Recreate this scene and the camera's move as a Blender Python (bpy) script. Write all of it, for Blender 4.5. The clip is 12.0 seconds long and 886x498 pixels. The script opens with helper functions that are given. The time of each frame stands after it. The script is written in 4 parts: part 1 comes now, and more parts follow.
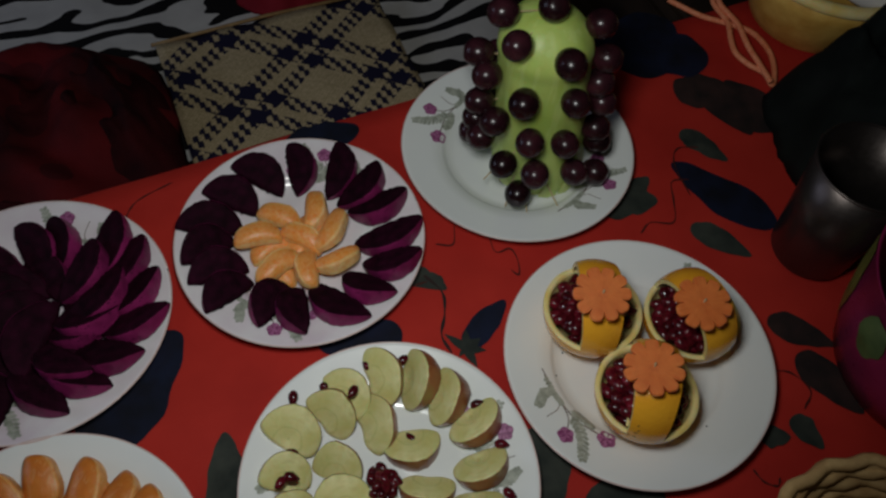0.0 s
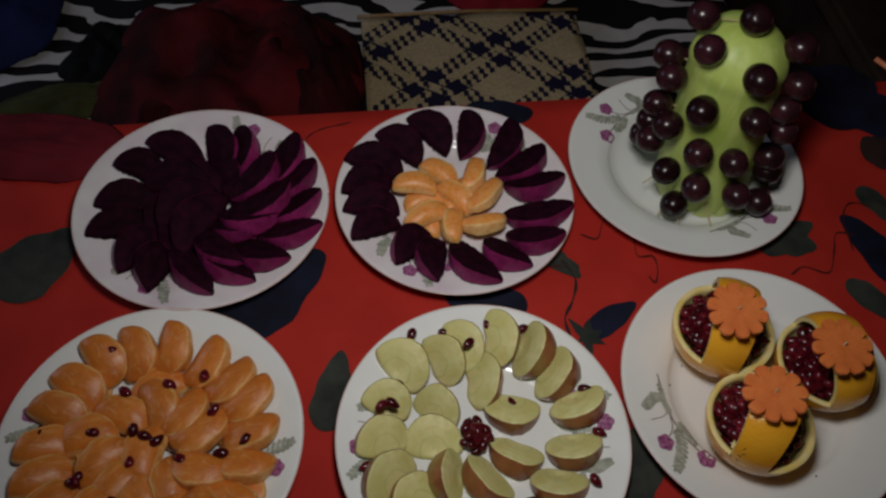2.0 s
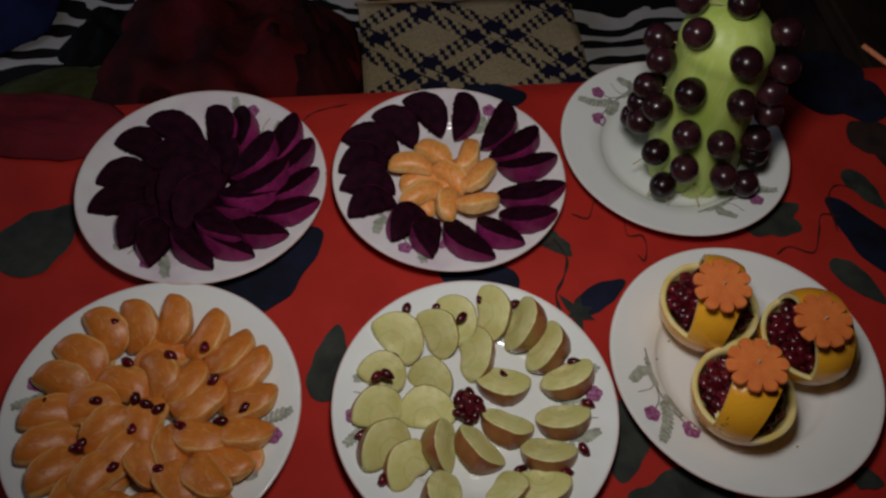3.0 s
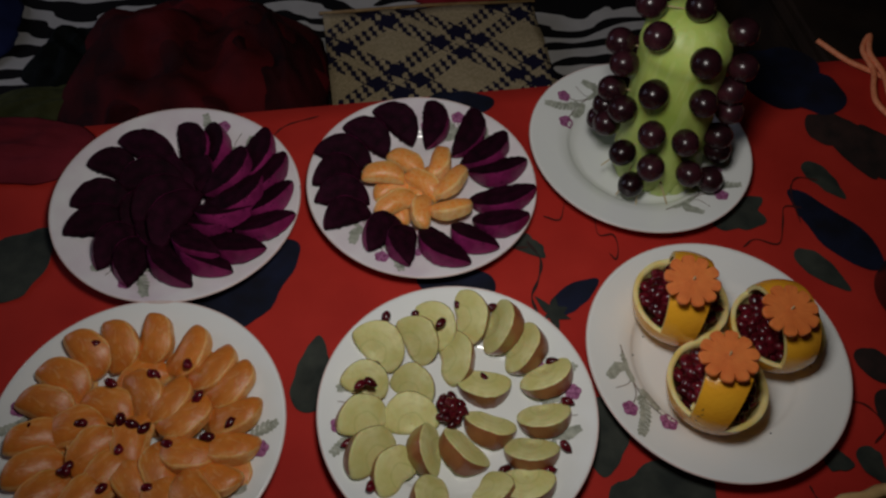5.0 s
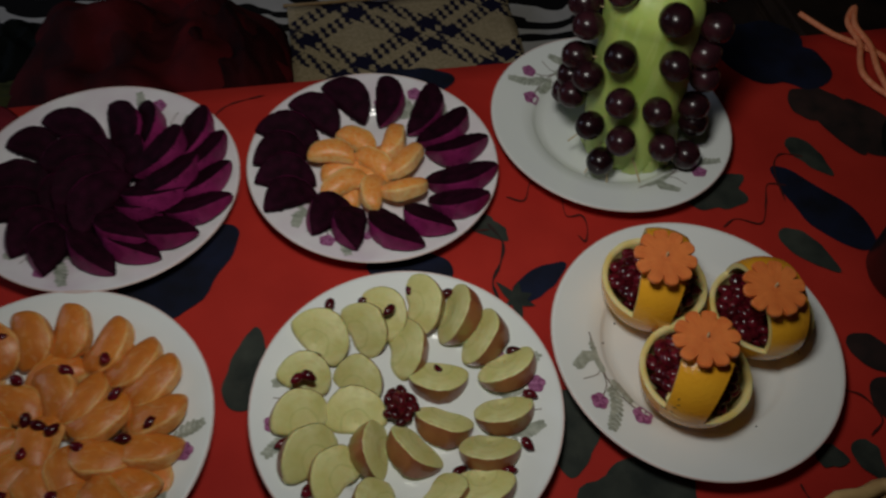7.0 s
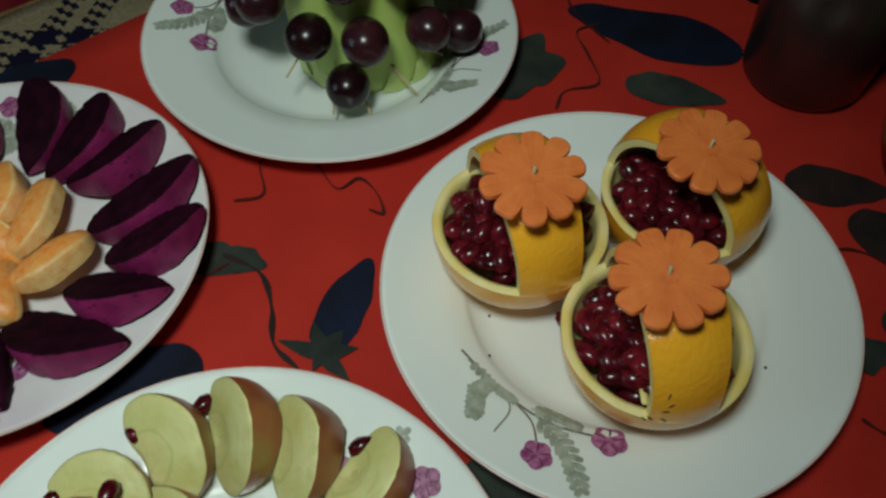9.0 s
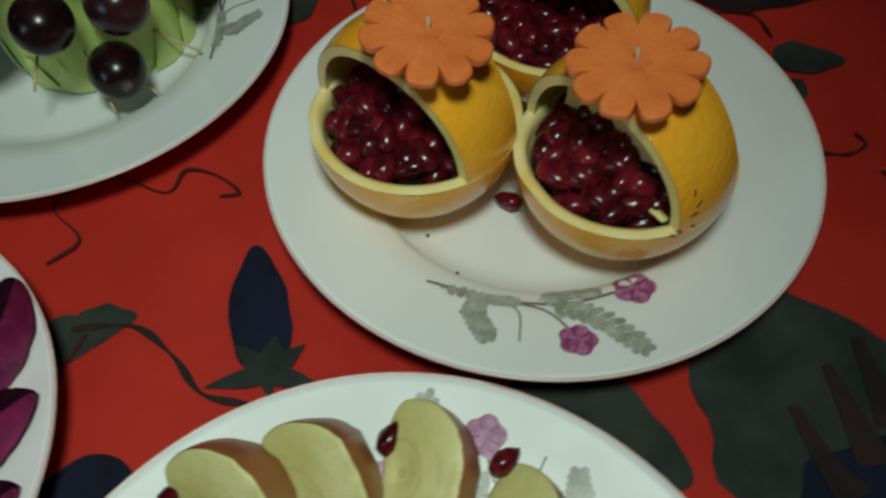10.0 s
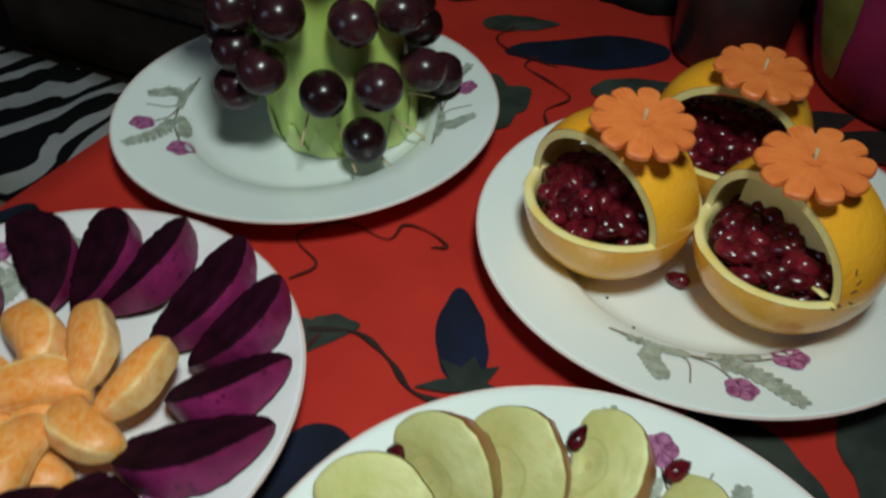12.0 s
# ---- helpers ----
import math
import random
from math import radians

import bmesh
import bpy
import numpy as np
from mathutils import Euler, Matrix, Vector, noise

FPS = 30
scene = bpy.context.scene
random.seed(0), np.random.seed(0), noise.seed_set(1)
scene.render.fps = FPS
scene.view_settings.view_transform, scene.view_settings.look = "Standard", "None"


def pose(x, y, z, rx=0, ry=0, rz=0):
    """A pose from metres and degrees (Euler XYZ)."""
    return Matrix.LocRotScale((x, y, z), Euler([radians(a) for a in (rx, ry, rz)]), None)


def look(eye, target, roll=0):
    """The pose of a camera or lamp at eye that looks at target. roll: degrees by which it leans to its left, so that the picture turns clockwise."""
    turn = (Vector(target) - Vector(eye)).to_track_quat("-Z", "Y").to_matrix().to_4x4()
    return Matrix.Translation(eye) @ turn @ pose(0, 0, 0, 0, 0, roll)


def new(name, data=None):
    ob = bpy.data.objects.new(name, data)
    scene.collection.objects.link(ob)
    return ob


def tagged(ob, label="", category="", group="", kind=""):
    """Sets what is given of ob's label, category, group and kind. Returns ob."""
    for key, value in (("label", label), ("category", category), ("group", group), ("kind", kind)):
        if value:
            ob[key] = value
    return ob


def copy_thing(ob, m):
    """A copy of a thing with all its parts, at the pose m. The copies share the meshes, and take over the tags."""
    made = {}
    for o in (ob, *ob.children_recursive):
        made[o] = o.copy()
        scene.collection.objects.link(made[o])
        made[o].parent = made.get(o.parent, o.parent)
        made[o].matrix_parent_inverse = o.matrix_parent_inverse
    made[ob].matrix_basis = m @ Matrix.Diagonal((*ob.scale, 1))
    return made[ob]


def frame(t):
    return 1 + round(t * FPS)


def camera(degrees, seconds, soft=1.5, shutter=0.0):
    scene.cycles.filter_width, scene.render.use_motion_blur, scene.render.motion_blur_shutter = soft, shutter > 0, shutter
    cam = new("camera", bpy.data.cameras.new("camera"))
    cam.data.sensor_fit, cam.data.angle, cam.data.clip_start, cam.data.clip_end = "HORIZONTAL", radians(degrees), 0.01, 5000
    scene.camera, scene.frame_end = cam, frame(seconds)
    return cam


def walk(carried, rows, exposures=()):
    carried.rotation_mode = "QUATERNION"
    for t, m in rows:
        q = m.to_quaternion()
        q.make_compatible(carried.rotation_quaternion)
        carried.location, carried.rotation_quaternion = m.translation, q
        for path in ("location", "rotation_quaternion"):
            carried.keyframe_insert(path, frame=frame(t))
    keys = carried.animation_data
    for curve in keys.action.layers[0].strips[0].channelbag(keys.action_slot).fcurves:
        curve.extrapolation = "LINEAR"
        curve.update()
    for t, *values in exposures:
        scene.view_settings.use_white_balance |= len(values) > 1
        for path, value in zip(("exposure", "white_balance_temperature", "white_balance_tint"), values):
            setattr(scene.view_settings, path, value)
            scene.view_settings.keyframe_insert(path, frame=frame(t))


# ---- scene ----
# The camera and its walk: seconds, eye, yaw, pitch, roll
cam = camera(57.3, 12.0, soft=2.5, shutter=0.4)
ROWS = [
    (0, -0.0944, -0.2294, 1.2934, -28.33, -57.67, 5.26),
    (0.5, -0.0946, -0.2301, 1.2888, -25.51, -57.33, 6.73),
    (1, -0.1131, -0.2723, 1.2857, -17.43, -55.79, 5.09),
    (1.5, -0.1181, -0.2848, 1.2728, -11.99, -55.61, 4.75),
    (2, -0.1124, -0.2787, 1.2776, -10.54, -55.68, 4.44),
    (2.5, -0.1111, -0.2848, 1.2778, -10.52, -56.01, 4.72),
    (3, -0.1132, -0.2969, 1.2841, -11.05, -56.18, 5.15),
    (5, -0.1168, -0.2988, 1.2948, -14.51, -55.88, 5.56),
    (5.5, -0.1100, -0.2909, 1.2954, -14.38, -55.31, 4.86),
    (6, -0.1075, -0.2919, 1.2905, -14.56, -55.31, 4.96),
    (6.5, -0.1090, -0.2935, 1.2818, -14.68, -55.25, 5.56),
    (6.7, -0.0994, -0.2992, 1.2655, -13.73, -54.82, 4.68),
    (8.3, -0.0444, -0.2068, 1.0898, -35.89, -52.26, 7.32),
    (8.5, -0.0338, -0.1888, 1.0669, -39.25, -53.37, 6.30),
    (8.7, -0.0215, -0.1812, 1.0484, -38.57, -53.15, 1.92),
    (9, -0.0205, -0.1621, 1.0450, -42.01, -54.15, 1.69),
    (9.2, -0.0152, -0.1533, 1.0432, -44.57, -54.90, 0.46),
    (9.5, -0.0101, -0.1386, 1.0265, -55.80, -56.08, 0.31),
    (9.7, -0.0194, -0.1273, 1.0079, -62.35, -55.75, -0.67),
    (10, -0.0435, -0.1060, 0.9789, -70.31, -54.23, -2.39),
    (10.2, -0.0486, -0.0938, 0.9860, -71.26, -54.54, -2.98),
    (10.5, -0.0708, -0.0820, 0.9850, -73.14, -46.11, -1.14),
    (11, -0.0827, -0.0748, 0.9855, -70.06, -43.68, -2.03),
    (11.5, -0.1035, -0.0704, 0.9880, -67.64, -42.50, -0.86),
    (11.8, -0.1160, -0.0796, 0.9917, -64.52, -41.76, -0.86),
    (12, -0.1232, -0.0923, 0.9911, -62.51, -42.21, -0.03),
]


def aimed(x, y, z, yaw, pitch, roll):
    a, b = radians(yaw), radians(pitch)
    ahead = Vector((-math.sin(a) * math.cos(b), math.cos(a) * math.cos(b), math.sin(b)))
    return look((x, y, z), Vector((x, y, z)) + ahead, roll)


walk(cam, [(t, aimed(*r)) for t, *r in ROWS],
     exposures=[(0, -0.48, 6000, 20), (2.5, -0.36, 6330, 27), (6.7, -0.47, 6310, 22), (8.3, -0.12, 5850, 7), (9.0, 0.08, 5800, 1), (10.0, 0.12, 5850, 0), (11.0, 0.47, 5800, 4), (12.0, 0.50, 5700, 3)])

# Light: one small torch held over the table, and the faint glow of a dark room
T = 0.75
world = bpy.data.worlds.new("world")
scene.world = world
world.use_nodes = True
world.node_tree.nodes["Background"].inputs[0].default_value = (0.55, 0.65, 0.8, 1)
world.node_tree.nodes["Background"].inputs[1].default_value = 0.05
torch = bpy.data.lights.new("torch", "SPOT")
torch.energy, torch.color = 5.85, (0.965, 1.0, 0.85)
torch.spot_size, torch.spot_blend, torch.shadow_soft_size = radians(138), 1.0, 0.045
new("torch", torch).matrix_world = look((-0.065, -0.110, 1.23), (0.020, 0.220, T))

# ---- materials ----


def nodes_of(m):
    return m.node_tree.nodes, m.node_tree.links


def mat(name, low, high, scale=60.0, rough=0.5, bump=0.15, bump_scale=None, metallic=0.0, spec=0.5, sss=0.0, coat=0.0, detail=5.0, vary=0.0):
    """A surface with two colours mixed by noise, a finer bump, and a little change from piece to piece."""
    m = bpy.data.materials.new(name)
    m.use_nodes = True
    n, l = nodes_of(m)
    p = n["Principled BSDF"]
    tc = n.new("ShaderNodeTexCoord")
    nz = n.new("ShaderNodeTexNoise")
    nz.inputs["Scale"].default_value, nz.inputs["Detail"].default_value = scale, detail
    l.new(tc.outputs["Object"], nz.inputs["Vector"])
    ramp = n.new("ShaderNodeValToRGB")
    ramp.color_ramp.elements[0].position, ramp.color_ramp.elements[1].position = 0.32, 0.68
    ramp.color_ramp.elements[0].color, ramp.color_ramp.elements[1].color = (*low, 1), (*high, 1)
    l.new(nz.outputs["Fac"], ramp.inputs["Fac"])
    colour = ramp.outputs["Color"]
    if vary:
        info, hsv, mr = n.new("ShaderNodeObjectInfo"), n.new("ShaderNodeHueSaturation"), n.new("ShaderNodeMapRange")
        mr.inputs["To Min"].default_value, mr.inputs["To Max"].default_value = 1 - vary, 1 + vary
        l.new(info.outputs["Random"], mr.inputs["Value"])
        l.new(mr.outputs["Result"], hsv.inputs["Value"])
        l.new(colour, hsv.inputs["Color"])
        colour = hsv.outputs["Color"]
    l.new(colour, p.inputs["Base Color"])
    fine = n.new("ShaderNodeTexNoise")
    fine.inputs["Scale"].default_value, fine.inputs["Detail"].default_value = bump_scale or scale * 8, 4
    l.new(tc.outputs["Object"], fine.inputs["Vector"])
    bp = n.new("ShaderNodeBump")
    bp.inputs["Strength"].default_value, bp.inputs["Distance"].default_value = bump, 0.001
    l.new(fine.outputs["Fac"], bp.inputs["Height"])
    l.new(bp.outputs["Normal"], p.inputs["Normal"])
    rr = n.new("ShaderNodeMapRange")
    rr.inputs["To Min"].default_value, rr.inputs["To Max"].default_value = max(0.02, rough - 0.08), min(1, rough + 0.08)
    l.new(fine.outputs["Fac"], rr.inputs["Value"])
    l.new(rr.outputs["Result"], p.inputs["Roughness"])
    p.inputs["Metallic"].default_value, p.inputs["Specular IOR Level"].default_value = metallic, spec
    p.inputs["Coat Weight"].default_value, p.inputs["Coat Roughness"].default_value = coat, 0.08
    if sss:
        p.inputs["Subsurface Weight"].default_value, p.inputs["Subsurface Scale"].default_value = sss, 0.004
    return m


def math_node(n, l, op, a, b=None, c=None):
    q = n.new("ShaderNodeMath")
    q.operation = op
    for i, v in enumerate((a, b, c)):
        if v is None:
            continue
        if isinstance(v, (int, float)):
            q.inputs[i].default_value = v
        else:
            l.new(v, q.inputs[i])
    return q.outputs[0]


def mix_into(m, fac, colour):
    """Lay a second colour over the base colour of m where fac is 1."""
    n, l = nodes_of(m)
    p = n["Principled BSDF"]
    old = p.inputs["Base Color"].links[0].from_socket
    mx = n.new("ShaderNodeMix")
    mx.data_type = "RGBA"
    l.new(fac, mx.inputs["Factor"])
    l.new(old, mx.inputs["A"])
    mx.inputs["B"].default_value = (*colour, 1)
    l.new(mx.outputs["Result"], p.inputs["Base Color"])


def texcoord(m):
    n, _ = nodes_of(m)
    return next(x for x in n if x.type == "TEX_COORD").outputs["Object"]


cloth_red = mat("cloth_red", (0.38, 0.017, 0.010), (0.50, 0.028, 0.016), 14, 0.75, 0.25, 900, spec=0.25)
print_blue = mat("print_blue", (0.003, 0.004, 0.010), (0.006, 0.010, 0.032), 45, 0.75, 0.25, 900, spec=0.25)
print_green = mat("print_green", (0.016, 0.021, 0.018), (0.044, 0.050, 0.040), 50, 0.75, 0.25, 900, spec=0.25)
print_brown = mat("print_brown", (0.040, 0.008, 0.006), (0.085, 0.014, 0.010), 50, 0.75, 0.25, 900, spec=0.25)
print_black = mat("print_black", (0.012, 0.010, 0.010), (0.04, 0.02, 0.018), 50, 0.75, 0.25, 900, spec=0.25)
porcelain = mat("porcelain", (0.79, 0.82, 0.81), (0.85, 0.87, 0.85), 9, 0.22, 0.02, 40, coat=0.3)
porcelain_juiced = mat("porcelain_juiced", (0.74, 0.64, 0.70), (0.85, 0.84, 0.84), 26, 0.22, 0.02, 40, coat=0.3)
rim_pink = mat("rim_pink", (0.70, 0.52, 0.48), (0.78, 0.62, 0.58), 40, 0.25, 0.02)
decal_leaf = mat("decal_leaf", (0.24, 0.26, 0.21), (0.46, 0.48, 0.41), 220, 0.3, 0.0)
decal_stem = mat("decal_stem", (0.14, 0.10, 0.09), (0.24, 0.19, 0.16), 200, 0.3, 0.0)
decal_pink = mat("decal_pink", (0.20, 0.035, 0.13), (0.50, 0.20, 0.38), 420, 0.3, 0.0)
decal_plum = mat("decal_plum", (0.12, 0.015, 0.07), (0.20, 0.04, 0.12), 300, 0.3, 0.0)
apple_flesh = mat("apple_flesh", (0.58, 0.54, 0.18), (0.76, 0.72, 0.36), 45, 0.55, 0.35, 350, sss=0.25, vary=0.08)
apple_skin = mat("apple_skin", (0.20, 0.040, 0.018), (0.33, 0.12, 0.04), 45, 0.35, 0.05, 300, vary=0.15)
tang_flesh = mat("tang_flesh", (0.58, 0.165, 0.018), (0.72, 0.24, 0.032), 90, 0.42, 0.35, 260, sss=0.3, vary=0.07)
tang_pale = mat("tang_pale", (0.80, 0.25, 0.028), (0.88, 0.36, 0.065), 110, 0.42, 0.35, 260, sss=0.3, vary=0.07)
tang_veil = mat("tang_veil", (0.84, 0.38, 0.09), (0.92, 0.60, 0.26), 210, 0.45, 0.3, 300, sss=0.3, vary=0.07)
tang_membrane = mat("tang_membrane", (0.66, 0.25, 0.045), (0.78, 0.40, 0.12), 150, 0.45, 0.3, 300, sss=0.3, vary=0.07)
beet_face = mat("beet_face", (0.009, 0.0009, 0.0042), (0.026, 0.0022, 0.011), 120, 0.75, 0.5, 500, vary=0.2, spec=0.08)
beet_side = mat("beet_side", (0.12, 0.007, 0.050), (0.30, 0.021, 0.130), 60, 0.5, 0.4, 400, vary=0.25, spec=0.3)
peel = mat("peel", (0.80, 0.33, 0.014), (0.87, 0.43, 0.022), 20, 0.20, 0.42, 420, spec=0.55, coat=0.3)
pith = mat("pith", (0.80, 0.60, 0.17), (0.86, 0.73, 0.36), 60, 0.55, 0.3, 500, sss=0.2)
aril_skin = mat("aril_skin", (0.040, 0.0018, 0.005), (0.125, 0.007, 0.014), 160, 0.21, 0.08, 300, spec=0.34, vary=0.45)
carrot_flesh = mat("carrot_flesh", (0.62, 0.14, 0.026), (0.74, 0.20, 0.042), 120, 0.45, 0.2, 600, sss=0.2, vary=0.05)
carrot_core = mat("carrot_core", (0.60, 0.13, 0.022), (0.74, 0.19, 0.04), 260, 0.5, 0.2)
scar_brown = mat("scar_brown", (0.05, 0.025, 0.008), (0.12, 0.06, 0.015), 300, 0.7, 0.2)
pick_wood = mat("pick_wood", (0.42, 0.32, 0.16), (0.60, 0.46, 0.26), 200, 0.6, 0.2)
grape_skin = mat("grape_skin", (0.010, 0.0035, 0.005), (0.034, 0.0080, 0.012), 60, 0.25, 0.03, 300, spec=0.36, vary=0.6)
gourd_skin = mat("gourd_skin", (0.34, 0.47, 0.080), (0.50, 0.62, 0.160), 28, 0.45, 0.2, 200, sss=0.2)
gourd_pale = mat("gourd_pale", (0.46, 0.56, 0.16), (0.58, 0.68, 0.26), 40, 0.45, 0.2, 200, sss=0.2)
steel = mat("steel", (0.080, 0.066, 0.060), (0.12, 0.10, 0.092), 30, 0.36, 0.05, 300, metallic=0.9)
pink_plastic = mat("pink_plastic", (0.17, 0.010, 0.05), (0.25, 0.02, 0.075), 25, 0.3, 0.05, 200)
print_lime = mat("print_lime", (0.10, 0.11, 0.02), (0.20, 0.19, 0.04), 40, 0.35, 0.05)
print_leafgreen = mat("print_leafgreen", (0.03, 0.07, 0.02), (0.10, 0.16, 0.05), 60, 0.35, 0.05)
wicker = mat("wicker", (0.34, 0.19, 0.07), (0.55, 0.36, 0.15), 60, 0.6, 0.3, 300, vary=0.2)
yellow_wicker = mat("yellow_wicker", (0.55, 0.30, 0.05), (0.70, 0.45, 0.10), 60, 0.55, 0.3, 300, vary=0.15)
cord_orange = mat("cord_orange", (0.75, 0.20, 0.08), (0.85, 0.32, 0.16), 300, 0.6, 0.4, 900)
bag_black = mat("bag_black", (0.003, 0.005, 0.0045), (0.008, 0.011, 0.010), 25, 0.85, 0.3, 300, spec=0.15)
white_plastic = mat("white_plastic", (0.70, 0.69, 0.66), (0.78, 0.77, 0.75), 20, 0.35, 0.03)
dark_print = mat("dark_print", (0.02, 0.02, 0.02), (0.05, 0.05, 0.05), 60, 0.5, 0.0)
bundle_red = mat("bundle_red", (0.022, 0.003, 0.004), (0.17, 0.010, 0.013), 8, 0.85, 0.4, 400, spec=0.2)
shawl_dark = mat("shawl_dark", (0.012, 0.003, 0.004), (0.075, 0.007, 0.009), 14, 0.9, 0.6, 260, spec=0.15)
cloth_crimson = mat("cloth_crimson", (0.24, 0.010, 0.02), (0.34, 0.02, 0.03), 20, 0.8, 0.3, 500, spec=0.2)
cloth_maroon = mat("cloth_maroon", (0.10, 0.006, 0.010), (0.17, 0.012, 0.020), 25, 0.85, 0.3, 500, spec=0.2)
cloth_navy = mat("cloth_navy", (0.014, 0.021, 0.085), (0.024, 0.038, 0.15), 20, 0.85, 0.3, 500, spec=0.2)
cloth_olive = mat("cloth_olive", (0.04, 0.045, 0.012), (0.08, 0.085, 0.03), 30, 0.85, 0.3, 500, spec=0.2)
wood_dark = mat("wood_dark", (0.016, 0.010, 0.007), (0.05, 0.03, 0.018), 12, 0.55, 0.2, 90)
wall_paint = mat("wall_paint", (0.10, 0.085, 0.07), (0.15, 0.13, 0.11), 3, 0.85, 0.2, 120)
floor_dark = mat("floor_dark", (0.03, 0.022, 0.018), (0.06, 0.045, 0.035), 6, 0.6, 0.2, 100)

# the white sheet with black zebra stripes
zebra = mat("zebra", (0.66, 0.64, 0.61), (0.76, 0.74, 0.70), 30, 0.8, 0.3, 700, spec=0.2)
n, l = nodes_of(zebra)
wv = n.new("ShaderNodeTexWave")
wv.bands_direction = "Y"
wv.inputs["Scale"].default_value, wv.inputs["Distortion"].default_value = 6.2, 9.0
wv.inputs["Detail"].default_value, wv.inputs["Detail Scale"].default_value = 2.0, 2.2
mp = n.new("ShaderNodeMapping")
mp.inputs["Scale"].default_value = (0.42, 1.0, 1.0)
mp.inputs["Rotation"].default_value = (0, 0, radians(24))
l.new(texcoord(zebra), mp.inputs["Vector"])
l.new(mp.outputs["Vector"], wv.inputs["Vector"])
mix_into(zebra, math_node(n, l, "GREATER_THAN", wv.outputs["Fac"], 0.50), (0.012, 0.011, 0.012))

# dark printed blotches on the red shawl
n, l = nodes_of(bundle_red)
vor = n.new("ShaderNodeTexVoronoi")
vor.inputs["Scale"].default_value, vor.inputs["Randomness"].default_value = 16, 1.0
l.new(texcoord(bundle_red), vor.inputs["Vector"])
mix_into(bundle_red, math_node(n, l, "MULTIPLY", math_node(n, l, "LESS_THAN", vor.outputs["Distance"], 0.40), 0.45), (0.012, 0.004, 0.006))

# straw weave with navy dashes along crossing diagonal bands
straw = mat("straw", (0.50, 0.39, 0.21), (0.72, 0.58, 0.35), 240, 0.7, 0.3, 500, spec=0.25)
n, l = nodes_of(straw)
sep = n.new("ShaderNodeSeparateXYZ")
l.new(texcoord(straw), sep.inputs[0])
X, Y = sep.outputs["X"], sep.outputs["Y"]
weave = math_node(n, l, "MULTIPLY", math_node(n, l, "SINE", math_node(n, l, "MULTIPLY", X, 1050)), math_node(n, l, "SINE", math_node(n, l, "MULTIPLY", Y, 1050)))
shade = math_node(n, l, "GREATER_THAN", weave, 0.45)
mix_into(straw, math_node(n, l, "MULTIPLY", shade, 0.45), (0.20, 0.14, 0.07))
bands = []
for sign in (1, -1):
    s = math_node(n, l, "ADD", math_node(n, l, "MULTIPLY", X, 1.0), math_node(n, l, "MULTIPLY", Y, sign * 1.35))
    f = math_node(n, l, "FRACT", math_node(n, l, "MULTIPLY", math_node(n, l, "ADD", s, 0.40 if sign > 0 else 0.33), 5.0))
    g = math_node(n, l, "ABSOLUTE", math_node(n, l, "SUBTRACT", f, 0.5))
    bands.append(math_node(n, l, "LESS_THAN", math_node(n, l, "ABSOLUTE", math_node(n, l, "SUBTRACT", g, 0.15)), 0.095))
band = math_node(n, l, "MAXIMUM", bands[0], bands[1])
cross = math_node(n, l, "MULTIPLY", bands[0], bands[1])
dash = math_node(n, l, "GREATER_THAN", math_node(n, l, "SINE", math_node(n, l, "ADD", math_node(n, l, "MULTIPLY", X, 420), math_node(n, l, "MULTIPLY", math_node(n, l, "FLOOR", math_node(n, l, "MULTIPLY", Y, 95)), 1.9))), 0.0)
mix_into(straw, math_node(n, l, "MAXIMUM", math_node(n, l, "MULTIPLY", band, dash), cross), (0.018, 0.016, 0.045))

# faint streaks along the tangerine segments
for m, amount in ((tang_flesh, 0.14), (tang_pale, 0.16), (tang_membrane, 0.30), (tang_veil, 0.3)):
    n, l = nodes_of(m)
    streak = n.new("ShaderNodeTexNoise")
    streak.inputs["Scale"].default_value, streak.inputs["Detail"].default_value, streak.inputs["Distortion"].default_value = 1.0, 4.0, 1.2
    mp = n.new("ShaderNodeMapping")
    mp.inputs["Scale"].default_value = (90, 330, 330) if m in (tang_flesh, tang_membrane) else (190, 330, 330)
    l.new(texcoord(m), mp.inputs["Vector"])
    l.new(mp.outputs["Vector"], streak.inputs["Vector"])
    mix_into(m, math_node(n, l, "MULTIPLY", math_node(n, l, "GREATER_THAN", streak.outputs["Fac"], 0.57 if m in (tang_flesh, tang_membrane) else 0.52), amount), (0.90, 0.66, 0.36))

# a net of pale veins over the palest segments
n, l = nodes_of(tang_pale)
net = n.new("ShaderNodeTexVoronoi")
net.feature = "DISTANCE_TO_EDGE"
net.inputs["Scale"].default_value = 230
l.new(texcoord(tang_pale), net.inputs["Vector"])
mix_into(tang_pale, math_node(n, l, "MULTIPLY", math_node(n, l, "LESS_THAN", net.outputs["Distance"], 0.15), 0.13), (0.93, 0.66, 0.32))

# brownish bruises and a greener edge on the apple flesh
n, l = nodes_of(apple_flesh)
blot = n.new("ShaderNodeTexNoise")
blot.inputs["Scale"].default_value, blot.inputs["Detail"].default_value, blot.inputs["Distortion"].default_value = 70, 6.0, 0.8
l.new(texcoord(apple_flesh), blot.inputs["Vector"])
mr = n.new("ShaderNodeMapRange")
mr.inputs["From Min"].default_value, mr.inputs["From Max"].default_value, mr.inputs["To Max"].default_value = 0.52, 0.72, 0.55
l.new(blot.outputs["Fac"], mr.inputs["Value"])
mix_into(apple_flesh, mr.outputs["Result"], (0.46, 0.40, 0.11))

